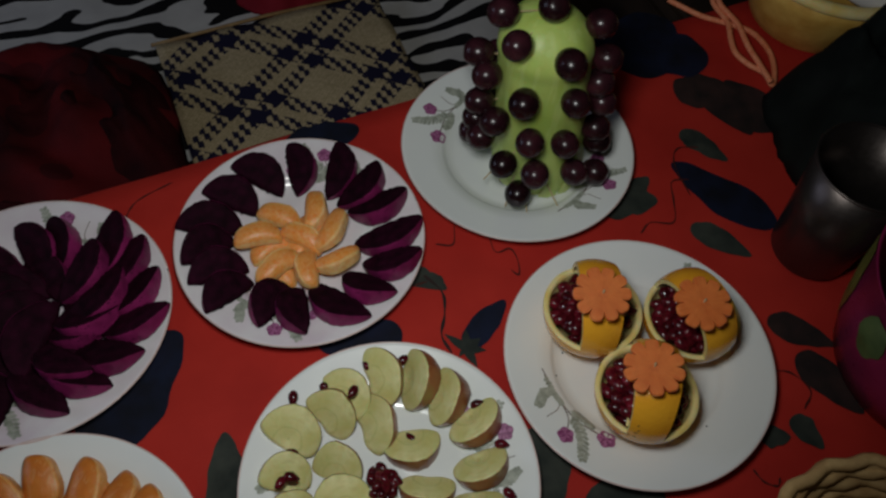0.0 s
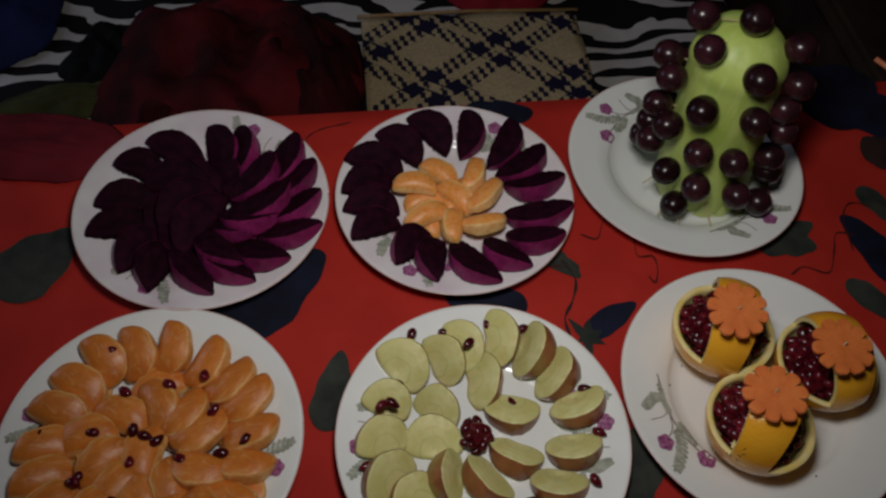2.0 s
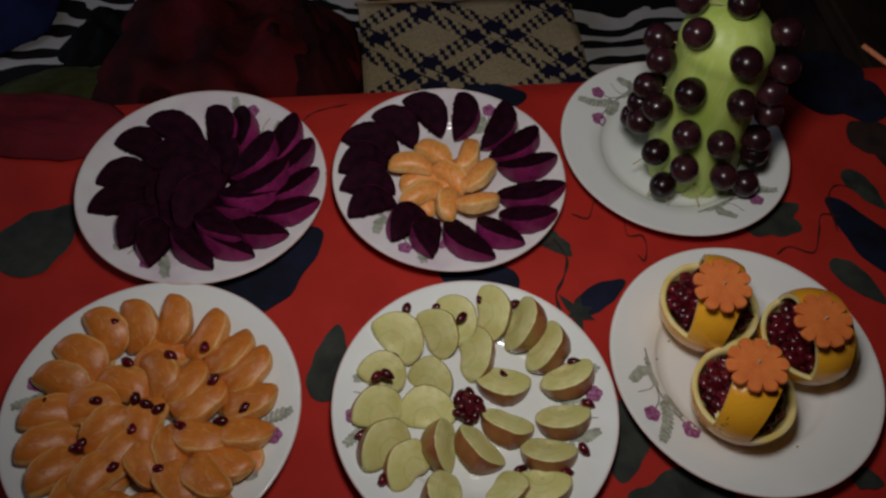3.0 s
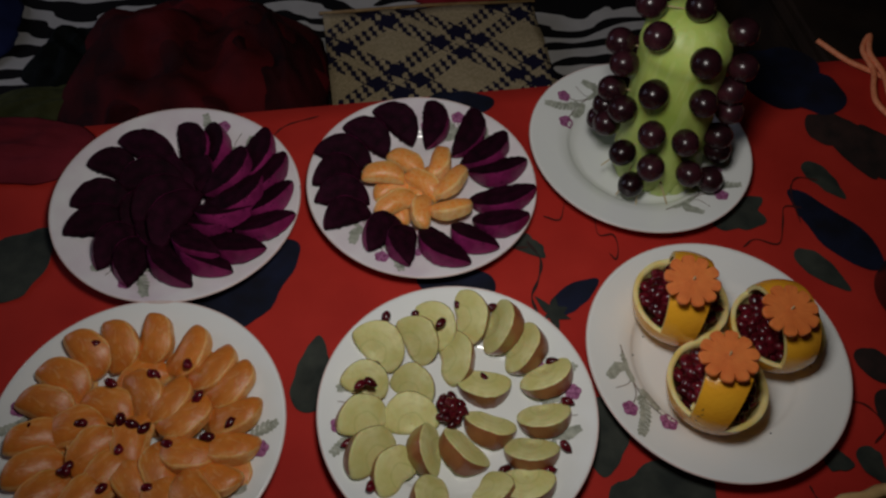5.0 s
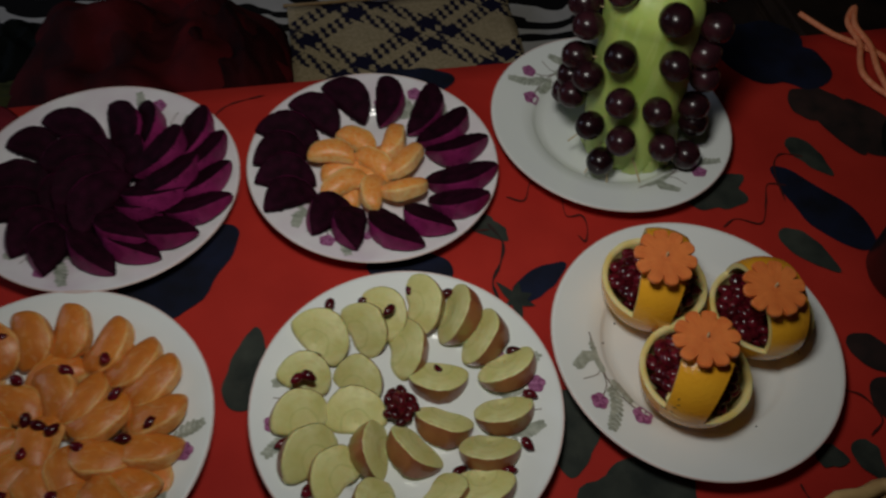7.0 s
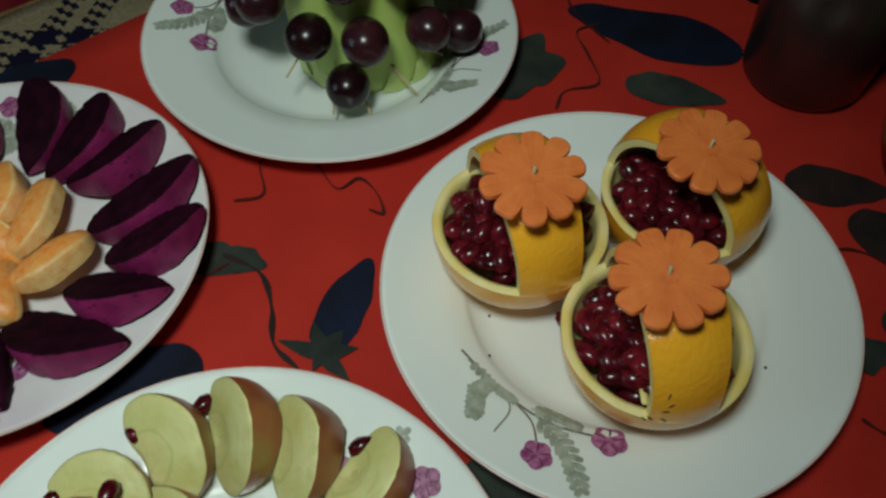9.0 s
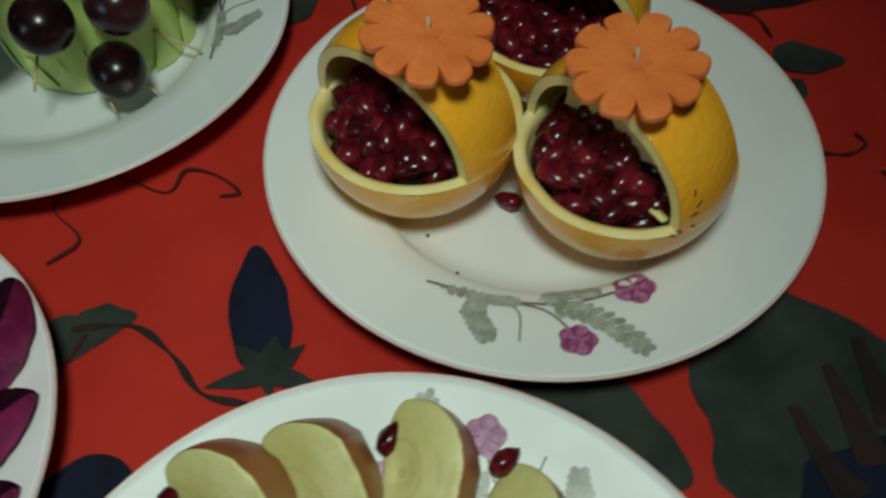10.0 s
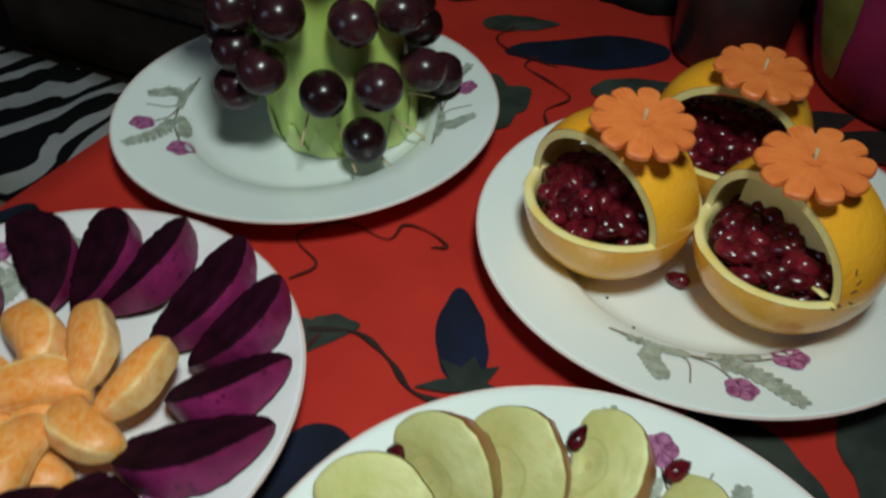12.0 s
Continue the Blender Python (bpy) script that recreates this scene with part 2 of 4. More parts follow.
# the faint core line and a paler middle on the cut apple, greenish patches on its skin
n, l = nodes_of(apple_flesh)
sep = n.new("ShaderNodeSeparateXYZ")
l.new(texcoord(apple_flesh), sep.inputs[0])
depth = math_node(n, l, "SQRT", math_node(n, l, "ADD", math_node(n, l, "POWER", sep.outputs["Y"], 2.0), math_node(n, l, "POWER", sep.outputs["Z"], 2.0)))
oval = math_node(n, l, "SQRT", math_node(n, l, "ADD", math_node(n, l, "POWER", math_node(n, l, "DIVIDE", math_node(n, l, "ABSOLUTE", sep.outputs["X"]), 0.0125), 2.0), math_node(n, l, "POWER", math_node(n, l, "DIVIDE", depth, 0.0115), 2.0)))
line = math_node(n, l, "LESS_THAN", math_node(n, l, "ABSOLUTE", math_node(n, l, "SUBTRACT", oval, math_node(n, l, "ADD", math_node(n, l, "MULTIPLY", blot.outputs["Fac"], 0.5), 0.72))), 0.045)
mix_into(apple_flesh, math_node(n, l, "MULTIPLY", line, 0.30), (0.38, 0.42, 0.10))
mix_into(apple_flesh, math_node(n, l, "MULTIPLY", math_node(n, l, "LESS_THAN", oval, 0.38), 0.35), (0.40, 0.33, 0.10))
n, l = nodes_of(apple_skin)
patch = n.new("ShaderNodeTexNoise")
patch.inputs["Scale"].default_value, patch.inputs["Detail"].default_value = 38, 3.0
info = n.new("ShaderNodeObjectInfo")
shift = n.new("ShaderNodeVectorMath")
l.new(texcoord(apple_skin), shift.inputs[0])
l.new(info.outputs["Random"], shift.inputs[1])
l.new(shift.outputs["Vector"], patch.inputs["Vector"])
mr = n.new("ShaderNodeMapRange")
mr.inputs["From Min"].default_value, mr.inputs["From Max"].default_value, mr.inputs["To Max"].default_value = 0.54, 0.68, 0.7
l.new(patch.outputs["Fac"], mr.inputs["Value"])
mix_into(apple_skin, mr.outputs["Result"], (0.30, 0.24, 0.06))

# rays in the sliced carrot
n, l = nodes_of(carrot_flesh)
turn = n.new("ShaderNodeTexGradient")
turn.gradient_type = "RADIAL"
l.new(texcoord(carrot_flesh), turn.inputs["Vector"])
ray = n.new("ShaderNodeTexNoise")
ray.noise_dimensions = "1D"
ray.inputs["Scale"].default_value, ray.inputs["Detail"].default_value = 1.0, 3.0
l.new(math_node(n, l, "MULTIPLY", turn.outputs["Fac"], 46.0), ray.inputs["W"])
mr = n.new("ShaderNodeMapRange")
mr.inputs["From Min"].default_value, mr.inputs["From Max"].default_value, mr.inputs["To Max"].default_value = 0.42, 0.72, 0.28
l.new(ray.outputs["Fac"], mr.inputs["Value"])
mix_into(carrot_flesh, mr.outputs["Result"], (0.82, 0.27, 0.07))

# pits and scratches in the cut purple sides
n, l = nodes_of(beet_side)
pit = n.new("ShaderNodeTexVoronoi")
pit.inputs["Scale"].default_value = 190
l.new(texcoord(beet_side), pit.inputs["Vector"])
mix_into(beet_side, math_node(n, l, "MULTIPLY", math_node(n, l, "LESS_THAN", pit.outputs["Distance"], 0.22), 0.6), (0.05, 0.004, 0.025))

# pale streaks down the gourd
n, l = nodes_of(gourd_skin)
wv = n.new("ShaderNodeTexNoise")
wv.inputs["Scale"].default_value = 1.0
mp = n.new("ShaderNodeMapping")
mp.inputs["Scale"].default_value = (130, 130, 9)
l.new(texcoord(gourd_skin), mp.inputs["Vector"])
l.new(mp.outputs["Vector"], wv.inputs["Vector"])
mix_into(gourd_skin, math_node(n, l, "MULTIPLY", math_node(n, l, "GREATER_THAN", wv.outputs["Fac"], 0.56), 0.12), (0.74, 0.82, 0.42))

# ---- mesh helpers ----


def put(name, bm, material, parent=None, label="", smooth=True, at=None):
    """Link a bmesh as one mesh object, under a parent if one is given."""
    me = bpy.data.meshes.new(name)
    bmesh.ops.recalc_face_normals(bm, faces=bm.faces)
    bm.to_mesh(me)
    bm.free()
    for m in material if isinstance(material, (list, tuple)) else (material,):
        me.materials.append(m)
    if smooth:
        me.polygons.foreach_set("use_smooth", [True] * len(me.polygons))
    ob = new(name, me)
    if parent is not None:
        ob.parent = parent
    if at is not None:
        ob.matrix_basis = at
    if label:
        ob["label"] = label
    return ob


def piece(name, me, parent, m, label=""):
    ob = new(name, me)
    ob.parent = parent
    ob.matrix_basis = m
    if label:
        ob["label"] = label
    return ob


def box(bm, cx, cy, cz, sx, sy, sz, bevel=0.0, m=None):
    r = bmesh.ops.create_cube(bm, size=1)
    bmesh.ops.scale(bm, vec=(sx, sy, sz), verts=r["verts"])
    bmesh.ops.translate(bm, vec=(cx, cy, cz), verts=r["verts"])
    if m is not None:
        bmesh.ops.transform(bm, matrix=m, verts=r["verts"])
    if bevel:
        es = list({e for v in r["verts"] for e in v.link_edges})
        bmesh.ops.bevel(bm, geom=es, offset=bevel, segments=2, affect="EDGES")
    return bm


def lathe(profile, steps=64, wobble=None):
    """Turn a profile of (radius, height) round z; ends of radius 0 close to a point."""
    bm = bmesh.new()
    rings = []
    for r, z in profile:
        if r < 1e-6:
            rings.append([bm.verts.new((0, 0, z))])
        else:
            ring = []
            for k in range(steps):
                a = 2 * math.pi * k / steps
                q = r * (wobble(a, z) if wobble else 1)
                ring.append(bm.verts.new((q * math.cos(a), q * math.sin(a), z)))
            rings.append(ring)
    for a, b in zip(rings, rings[1:]):
        for k in range(steps):
            j = (k + 1) % steps
            if len(a) == 1:
                bm.faces.new((a[0], b[j], b[k]))
            elif len(b) == 1:
                bm.faces.new((a[k], a[j], b[0]))
            else:
                bm.faces.new((a[k], a[j], b[j], b[k]))
    return bm


def tube(bm, points, radius, sides=6, taper=None):
    pts = [Vector(p) for p in points]
    rings = []
    for i, p in enumerate(pts):
        d = (pts[min(i + 1, len(pts) - 1)] - pts[max(i - 1, 0)]).normalized()
        u = d.orthogonal().normalized() if abs(d.z) > 0.95 else d.cross(Vector((0, 0, 1))).normalized()
        v = d.cross(u)
        r = radius * (taper(i / (len(pts) - 1)) if taper else 1)
        rings.append([bm.verts.new(p + r * (math.cos(2 * math.pi * k / sides) * u + math.sin(2 * math.pi * k / sides) * v)) for k in range(sides)])
    for a, b in zip(rings, rings[1:]):
        for k in range(sides):
            j = (k + 1) % sides
            bm.faces.new((a[k], a[j], b[j], b[k]))
    bm.faces.new(rings[0])
    bm.faces.new(rings[-1])
    return bm


def smooth_line(points, per=8):
    """A Catmull-Rom line through a few points."""
    pts = [Vector(p) for p in points]
    pts = [2 * pts[0] - pts[1]] + pts + [2 * pts[-1] - pts[-2]]
    out = []
    for a, b, c, d in zip(pts, pts[1:], pts[2:], pts[3:]):
        for k in range(per):
            t = k / per
            out.append(0.5 * (2 * b + (c - a) * t + (2 * a - 5 * b + 4 * c - d) * t * t + (3 * b - a - 3 * c + d) * t ** 3))
    return out + [pts[-2]]


def ribbon(bm, points, width, height=lambda p: 0.0, taper=None):
    """A flat strip along a line, laid at the height that height(p) gives."""
    pts = [Vector((p[0], p[1], 0)) for p in points]
    last = None
    for i, p in enumerate(pts):
        d = pts[min(i + 1, len(pts) - 1)] - pts[max(i - 1, 0)]
        s = Vector((-d.y, d.x, 0)).normalized() * width / 2 * (taper(i / (len(pts) - 1)) if taper else 1)
        row = [bm.verts.new((q.x, q.y, height(q))) for q in (p - s, p + s)]
        if last:
            bm.faces.new((last[0], row[0], row[1], last[1]))
        last = row
    return bm


def outline_patch(bm, pts, height):
    """A flat patch: a fan from the middle of an outline."""
    c = sum((Vector(p) for p in pts), Vector((0, 0))) / len(pts)
    mid = bm.verts.new((c.x, c.y, height(c)))
    ring = [bm.verts.new((p[0], p[1], height(Vector(p)))) for p in pts]
    for a, b in zip(ring, ring[1:] + ring[:1]):
        bm.faces.new((mid, a, b))
    return bm


# ---- the room ----
def wall(name, cx, cy, cz, sx, sy, sz, material, label):
    return tagged(put(name, box(bmesh.new(), cx, cy, cz, sx, sy, sz), material, smooth=False), label, "wall", kind="structure")


wall("floor", 0.3, 0.4, -0.03, 4.6, 4.6, 0.06, floor_dark, "dark unlit floor of the room").update_tag()
wall("wall_north", 0.3, 2.65, 1.3, 4.6, 0.1, 2.6, wall_paint, "dark plastered room wall")
wall("wall_south", 0.3, -1.85, 1.3, 4.6, 0.1, 2.6, wall_paint, "dark plastered room wall")
for cx, cy, cz, sy, sz in ((-1.95, -0.65, 1.3, 2.3, 2.6), (-1.95, 2.0, 1.3, 1.2, 2.6), (-1.95, 0.95, 0.5, 0.9, 1.0), (-1.95, 0.95, 2.25, 0.9, 0.7)):
    wall("wall_west", cx, cy, cz, 0.1, sy, sz, wall_paint, "dark plastered room wall round an unseen added window")
# unseen window, added only to give the bench fill light an opening
window = tagged(new("window_1"), "small unseen window opening added for fill light", "window", kind="structure")
window.location = (-1.95, 0.95, 1.45)
for cy, cz, sy, sz in ((0, 0.43, 0.9, 0.04), (0, -0.43, 0.9, 0.04), (0.43, 0, 0.04, 0.82), (-0.43, 0, 0.04, 0.82)):
    put("unseen_frame", box(bmesh.new(), 0.0, cy, cz, 0.12, sy, sz, 0.004), wood_dark, window, smooth=False)
# added fill lamp with no known source, lifts the bench and left side
side_fill = bpy.data.lights.new("bench_fill", "AREA")
side_fill.shape, side_fill.size, side_fill.size_y, side_fill.energy, side_fill.color = "RECTANGLE", 0.8, 0.8, 4.2, (0.75, 0.85, 1.0)
new("bench_fill", side_fill).matrix_world = look((-1.88, 0.95, 1.45), (-0.2, 0.5, 0.6))
wall("wall_east", 2.55, 0.4, 1.3, 0.1, 4.4, 2.6, wall_paint, "dark plastered room wall")
tagged(put("ceiling", box(bmesh.new(), 0.3, 0.4, 2.64, 4.6, 4.6, 0.08), wall_paint, smooth=False), "dim painted ceiling", "ceiling", kind="structure")

# the table and its cloth
EDGE = 0.229
table = tagged(new("table"), "low dark wooden table under a red printed cloth", "table")
table.location = (0.12, -0.2, 0)
put("tabletop", box(bmesh.new(), 0, 0, T - 0.02, 1.34, 0.84, 0.03, 0.004), wood_dark, table, smooth=False)
for sx in (-0.6, 0.6):
    for sy in (-0.36, 0.36):
        put("leg", box(bmesh.new(), sx, sy, (T - 0.035) / 2, 0.05, 0.05, T - 0.035, 0.004), wood_dark, table, smooth=False)


def cloth_mesh():
    """The cloth: a soft sheet over the top that hangs down at its rims with slow folds."""
    bm = bmesh.new()
    x0, x1, y0, y1, drop = -0.555, 0.795, -0.625, EDGE, 0.22
    def line(a, b, n, d):
        inner = [a + (b - a) * i / n for i in range(n + 1)]
        return [(a, -k) for k in (d, d * 0.6, d * 0.25, 0.012)] + [(v, 0) for v in inner] + [(b, -k) for k in (0.012, d * 0.25, d * 0.6, d)]
    grid = []
    for y, dy in line(y0, y1, 46, drop):
        row = []
        for x, dx in line(x0, x1, 70, drop):
            z = T + min(dx, dy)
            out = 0.010 * (1 if min(dx, dy) < 0 else 0)
            fold = out * math.sin(34 * (x + y)) * min(1, -min(dx, dy) * 9)
            px = x + (fold + out * (1 if x > 0.1 else -1) if dx < 0 else 0)
            py = y + (fold + out * (1 if y > -0.2 else -1) if dy < 0 else 0)
            if dx == 0 and dy == 0:
                z += 0.0009 * (noise.noise((x * 7, y * 7, 3)) - 0.6)
            row.append(bm.verts.new((px, py, z)))
        grid.append(row)
    for a, b in zip(grid, grid[1:]):
        for k in range(len(a) - 1):
            bm.faces.new((a[k], a[k + 1], b[k + 1], b[k]))
    return bm


tablecloth = tagged(put("tablecloth", cloth_mesh(), cloth_red), "red cotton tablecloth printed with dark blue buds and grey-green leaves", "tablecloth")


PRINT = [0.0004]


def on_cloth(p):
    return T + PRINT[0]


LEAVES = [
    ("blue", 0.049, -0.013, 0.052, 30, 0.0175), ("green", -0.145, -0.066, 0.062, 76, 0.030), ("blue", -0.216, 0.015, 0.101, 41, 0.050),
    ("blue", 0.011, 0.017, 0.063, 166, 0.030), ("green", -0.382, 0.064, 0.076, 47, 0.060), ("black", -0.405, 0.205, 0.080, -24, 0.045),
    ("green", 0.032, 0.067, 0.034, -50, 0.020), ("green", 0.060, -0.196, 0.085, 38, 0.080), ("blue", 0.035, -0.185, 0.060, -35, 0.050), ("green", 0.069, -0.086, 0.060, -105, 0.040),
    ("green", 0.207, 0.051, 0.058, 23, 0.030), ("green", 0.315, 0.107, 0.049, -66, 0.024), ("blue", 0.333, -0.010, 0.100, 117, 0.034),
    ("green", 0.267, 0.017, 0.053, -56, 0.024), ("green", 0.222, 0.064, 0.036, -24, 0.034), ("blue", -0.021, 0.207, 0.073, 7, 0.036),
    ("green", 0.045, 0.056, 0.021, -57, 0.016),
    # the large dark prints right of the gourd also paint in the shade there
    ("black", 0.274, -0.079, 0.052, -48, 0.026), ("black", 0.278, -0.112, 0.060, -75, 0.030), ("blue", 0.300, 0.196, 0.090, 25, 0.075), ("black", 0.335, 0.150, 0.060, -20, 0.045), ("black", 0.40, 0.075, 0.07, 100, 0.05), ("green", 0.244, -0.151, 0.029, -79, 0.020),
    ("green", 0.213, -0.154, 0.022, -24, 0.018), ("blue", 0.381, 0.165, 0.077, 123, 0.050), ("black", 0.369, 0.146, 0.067, -87, 0.040),
]


def calyx(x, y, length, angle, z):
    """Five pointed sepals spread round the foot of a bud."""
    bm = bmesh.new()
    for k, (turn, reach, wide) in enumerate(((-108, 0.62, 0.15), (-50, 0.56, 0.16), (-8, 0.52, 0.20), (34, 0.60, 0.16), (88, 0.74, 0.15), (170, 0.30, 0.10))):
        a = radians(angle + turn)
        c, s = math.cos(a), math.sin(a)
        pts = []
        for i in range(14):
            b = 2 * math.pi * i / 14
            u = 0.5 - 0.5 * math.cos(b)
            v = math.sin(b) * wide * length * (1.3 - 1.1 * u) + 0.05 * length * u * u * (1 if turn > 0 else -1)
            pts.append((x + c * u * reach * length - s * v, y + s * u * reach * length + c * v))
        outline_patch(bm, pts, lambda p, k=k: T + z + 0.00003 * k)
    return bm


def motif(kind, x, y, length, angle, width):
    bm = bmesh.new()
    pts = []
    for k in range(44):
        a = 2 * math.pi * k / 44
        u = 0.5 - 0.5 * math.cos(a)
        w = math.sin(a) * (1.25 - 0.75 * u if kind != "blue" else 1.10 + 0.30 * math.cos(a - 0.2)) * 0.5
        w *= 1 + 0.22 * noise.noise((x * 40 + math.cos(a) * 2, y * 40 + math.sin(a) * 2, 1))
        pts.append((u * length, w * width))
    c, s = math.cos(radians(angle)), math.sin(radians(angle))
    outline_patch(bm, [(x + c * u - s * v, y + s * u + c * v) for u, v in pts], on_cloth)
    return bm


for kind, *r in LEAVES:
    PRINT[0] += 0.00002
    piece_name = {"blue": "printed_bud", "green": "printed_leaf", "black": "printed_shadow_leaf"}[kind]
    put(piece_name, motif(kind, *r), {"blue": print_blue, "green": print_green, "black": print_black}[kind], tablecloth)
put("printed_calyx", calyx(0.049, -0.013, 0.027, 28, 0.0011), print_green, tablecloth)
TENDRILS = [
    [(0.065, 0.079), (0.078, 0.074), (0.089, 0.092), (0.107, 0.079), (0.106, 0.055), (0.118, 0.053), (0.119, 0.041), (0.114, 0.029), (0.110, 0.035)],
    [(0.224, 0.026), (0.237, 0.032), (0.255, 0.025), (0.267, 0.044), (0.276, 0.061), (0.291, 0.058)],
    [(0.194, -0.172), (0.196, -0.182), (0.203, -0.188), (0.208, -0.184)],
    [(0.045, 0.056), (0.052, 0.037), (0.046, 0.019), (0.037, 0.004), (0.038, -0.012)],
    [(-0.155, 0.192), (-0.141, 0.207), (-0.111, 0.215)],
    [(0.062, -0.188), (0.070, -0.180), (0.086, -0.169)], [(0.074, -0.193), (0.088, -0.186), (0.103, -0.178)], [(0.088, -0.198), (0.100, -0.193), (0.116, -0.186)],
    [(0.090, -0.010), (0.096, -0.018), (0.092, -0.030)], [(0.318, 0.085), (0.300, 0.090), (0.288, 0.075), (0.283, 0.043)], [(0.010, 0.060), (0.022, 0.052), (0.045, 0.050)],
    [(0.245, -0.115), (0.262, -0.122), (0.268, -0.140), (0.255, -0.150)],
]
THICK = {3: 0.0024, 5: 0.010, 6: 0.010, 7: 0.010}
for i, line in enumerate(TENDRILS):
    put("printed_tendril", ribbon(bmesh.new(), smooth_line([(*p, 0) for p in line]), THICK.get(i, 0.0015), lambda p, i=i: T + 0.0013 + 0.00002 * i, (lambda u: 1.1 - 0.8 * u) if i in (5, 6, 7) else (lambda u: 0.8 + 0.35 * math.sin(u * 23))), print_black if i in THICK else print_brown, tablecloth)

# the seat behind the table with the zebra sheet
SEAT = 0.47
seat = tagged(new("bench"), "low bench behind the table under a zebra-striped sheet", "bench")
seat.location = (-0.35, 0.68, 0)
put("bench_top", box(bmesh.new(), 0, 0, SEAT - 0.06, 1.7, 0.78, 0.08, 0.01), wood_dark, seat, smooth=False)
for sx in (-0.78, 0.78):
    for sy in (-0.32, 0.32):
        put("leg", box(bmesh.new(), sx, sy, (SEAT - 0.1) / 2, 0.07, 0.07, SEAT - 0.1, 0.006), wood_dark, seat, smooth=False)


def sheet(x0, x1, y0, y1, z, amp, freq, seed, nx=80, ny=50, drop=0.16):
    bm = bmesh.new()
    grid = []
    for j in range(ny + 1):
        row = []
        for i in range(nx + 1):
            x, y = x0 + (x1 - x0) * i / nx, y0 + (y1 - y0) * j / ny
            h = amp * (0.5 + 0.5 * noise.noise((x * freq, y * freq, seed)) + 0.3 * noise.noise((x * freq * 3, y * freq * 3, seed)))
            over = max(0, (x1 - 0.10 - x) * -1)
            row.append(bm.verts.new((x - over * 0.85, y, z + h - min(drop, over * 1.6))))
        grid.append(row)
    for a, b in zip(grid, grid[1:]):
        for k in range(nx):
            bm.faces.new((a[k], a[k + 1], b[k + 1], b[k]))
    return bm


tagged(put("zebra_sheet", sheet(-1.2, 0.6, 0.29, 1.07, SEAT - 0.018, 0.012, 5, 2), zebra), "white cotton sheet with black zebra stripes spread on the bench", "sheet")

mat_ob = bmesh.new()
grid = [[mat_ob.verts.new((-0.16 + 0.32 * i / 24, -0.125 + 0.25 * j / 18, 0.004 * noise.noise((i * 0.3, j * 0.3, 5)))) for i in range(25)] for j in range(19)]
for a, b in zip(grid, grid[1:]):
    for k in range(24):
        mat_ob.faces.new((a[k], a[k + 1], b[k + 1], b[k]))
ext = bmesh.ops.extrude_face_region(mat_ob, geom=mat_ob.faces[:])
bmesh.ops.translate(mat_ob, vec=(0, 0, 0.004), verts=[v for v in ext["geom"] if isinstance(v, bmesh.types.BMVert)])
mat_thing = tagged(put("woven_mat", mat_ob, straw, at=pose(0.074, 0.548, SEAT + 0.006, 0, 0, -1)), "straw-coloured woven mat with navy diamond bands, on the zebra sheet", "mat")
put("bound_edge", tube(bmesh.new(), [(-0.165, 0.127, 0.004), (0.0, 0.129, 0.006), (0.165, 0.127, 0.004)], 0.0026, 8), wicker, mat_thing, "frayed straw binding")


def heap(rx, ry, h, seed, folds=3.0):
    """A crumpled heap of cloth: a dome with creases, flat below."""
    bm = bmesh.new()
    rings, steps = 26, 64
    last = None
    for j in range(rings + 1):
        k = j / rings
        row = []
        for i in range(steps):
            a = 2 * math.pi * i / steps
            c, s = math.cos(a), math.sin(a)
            rag = 1 + 0.16 * noise.noise((c * 1.6, s * 1.6, seed)) + 0.05 * noise.noise((c * 6, s * 6, seed))
            z = h * (1 - k ** 2.4) * (0.8 + 0.5 * noise.noise((c * k * folds, s * k * folds, seed + 4))) + 0.10 * h * noise.noise((c * k * 9, s * k * 9, seed + 9)) * (1 - k)
            row.append(bm.verts.new((rx * k * c * rag, ry * k * s * rag, max(z, 0.0) if k < 1 else 0)))
        if last:
            for i in range(steps):
                j2 = (i + 1) % steps
                bm.faces.new((last[i], last[j2], row[j2], row[i]))
        last = row
    bm.faces.new(last)
    bmesh.ops.remove_doubles(bm, verts=bm.verts, dist=1e-5)
    return bm


shawl = tagged(put("crumpled_shawl", heap(0.19, 0.185, 0.11, 3), bundle_red, at=pose(-0.27, 0.56, SEAT - 0.005)), "crumpled dark red and black shawl on the bench", "cloth")
put("fold", heap(0.075, 0.150, 0.095, 41), shawl_dark, shawl, "darker netted fold", at=pose(0.105, -0.005, 0.0, 0, 0, 12))
put("fold", heap(0.100, 0.060, 0.070, 47), shawl_dark, shawl, "darker netted fold", at=pose(-0.060, -0.105, 0.0, 0, 0, -8))
tagged(put("crimson_cloth", heap(0.09, 0.07, 0.06, 8), cloth_crimson, at=pose(0.13, 0.75, SEAT - 0.005)), "crumpled crimson cloth beside the woven mat", "cloth")
tagged(put("navy_cloth", heap(0.14, 0.12, 0.08, 12), cloth_navy, at=pose(-0.66, 0.72, SEAT - 0.005)), "crumpled navy blue cloth on the bench", "cloth")
tagged(put("olive_cloth", heap(0.13, 0.035, 0.02, 17), cloth_olive, at=pose(-0.465, 0.553, SEAT - 0.005, 0, 0, 8)), "folded olive green cloth strip on the zebra sheet", "cloth")
tagged(put("black_cloth", heap(0.075, 0.055, 0.04, 23), bag_black, at=pose(-0.440, 0.633, SEAT - 0.005, 0, 0, 40)), "crumpled black cloth on the zebra sheet", "cloth")
tagged(put("maroon_cloth", heap(0.085, 0.038, 0.010, 31), cloth_maroon, at=pose(-0.378, 0.208, T + 0.002, 0, 0, -10)), "dark maroon cloth lying on the table edge", "cloth")

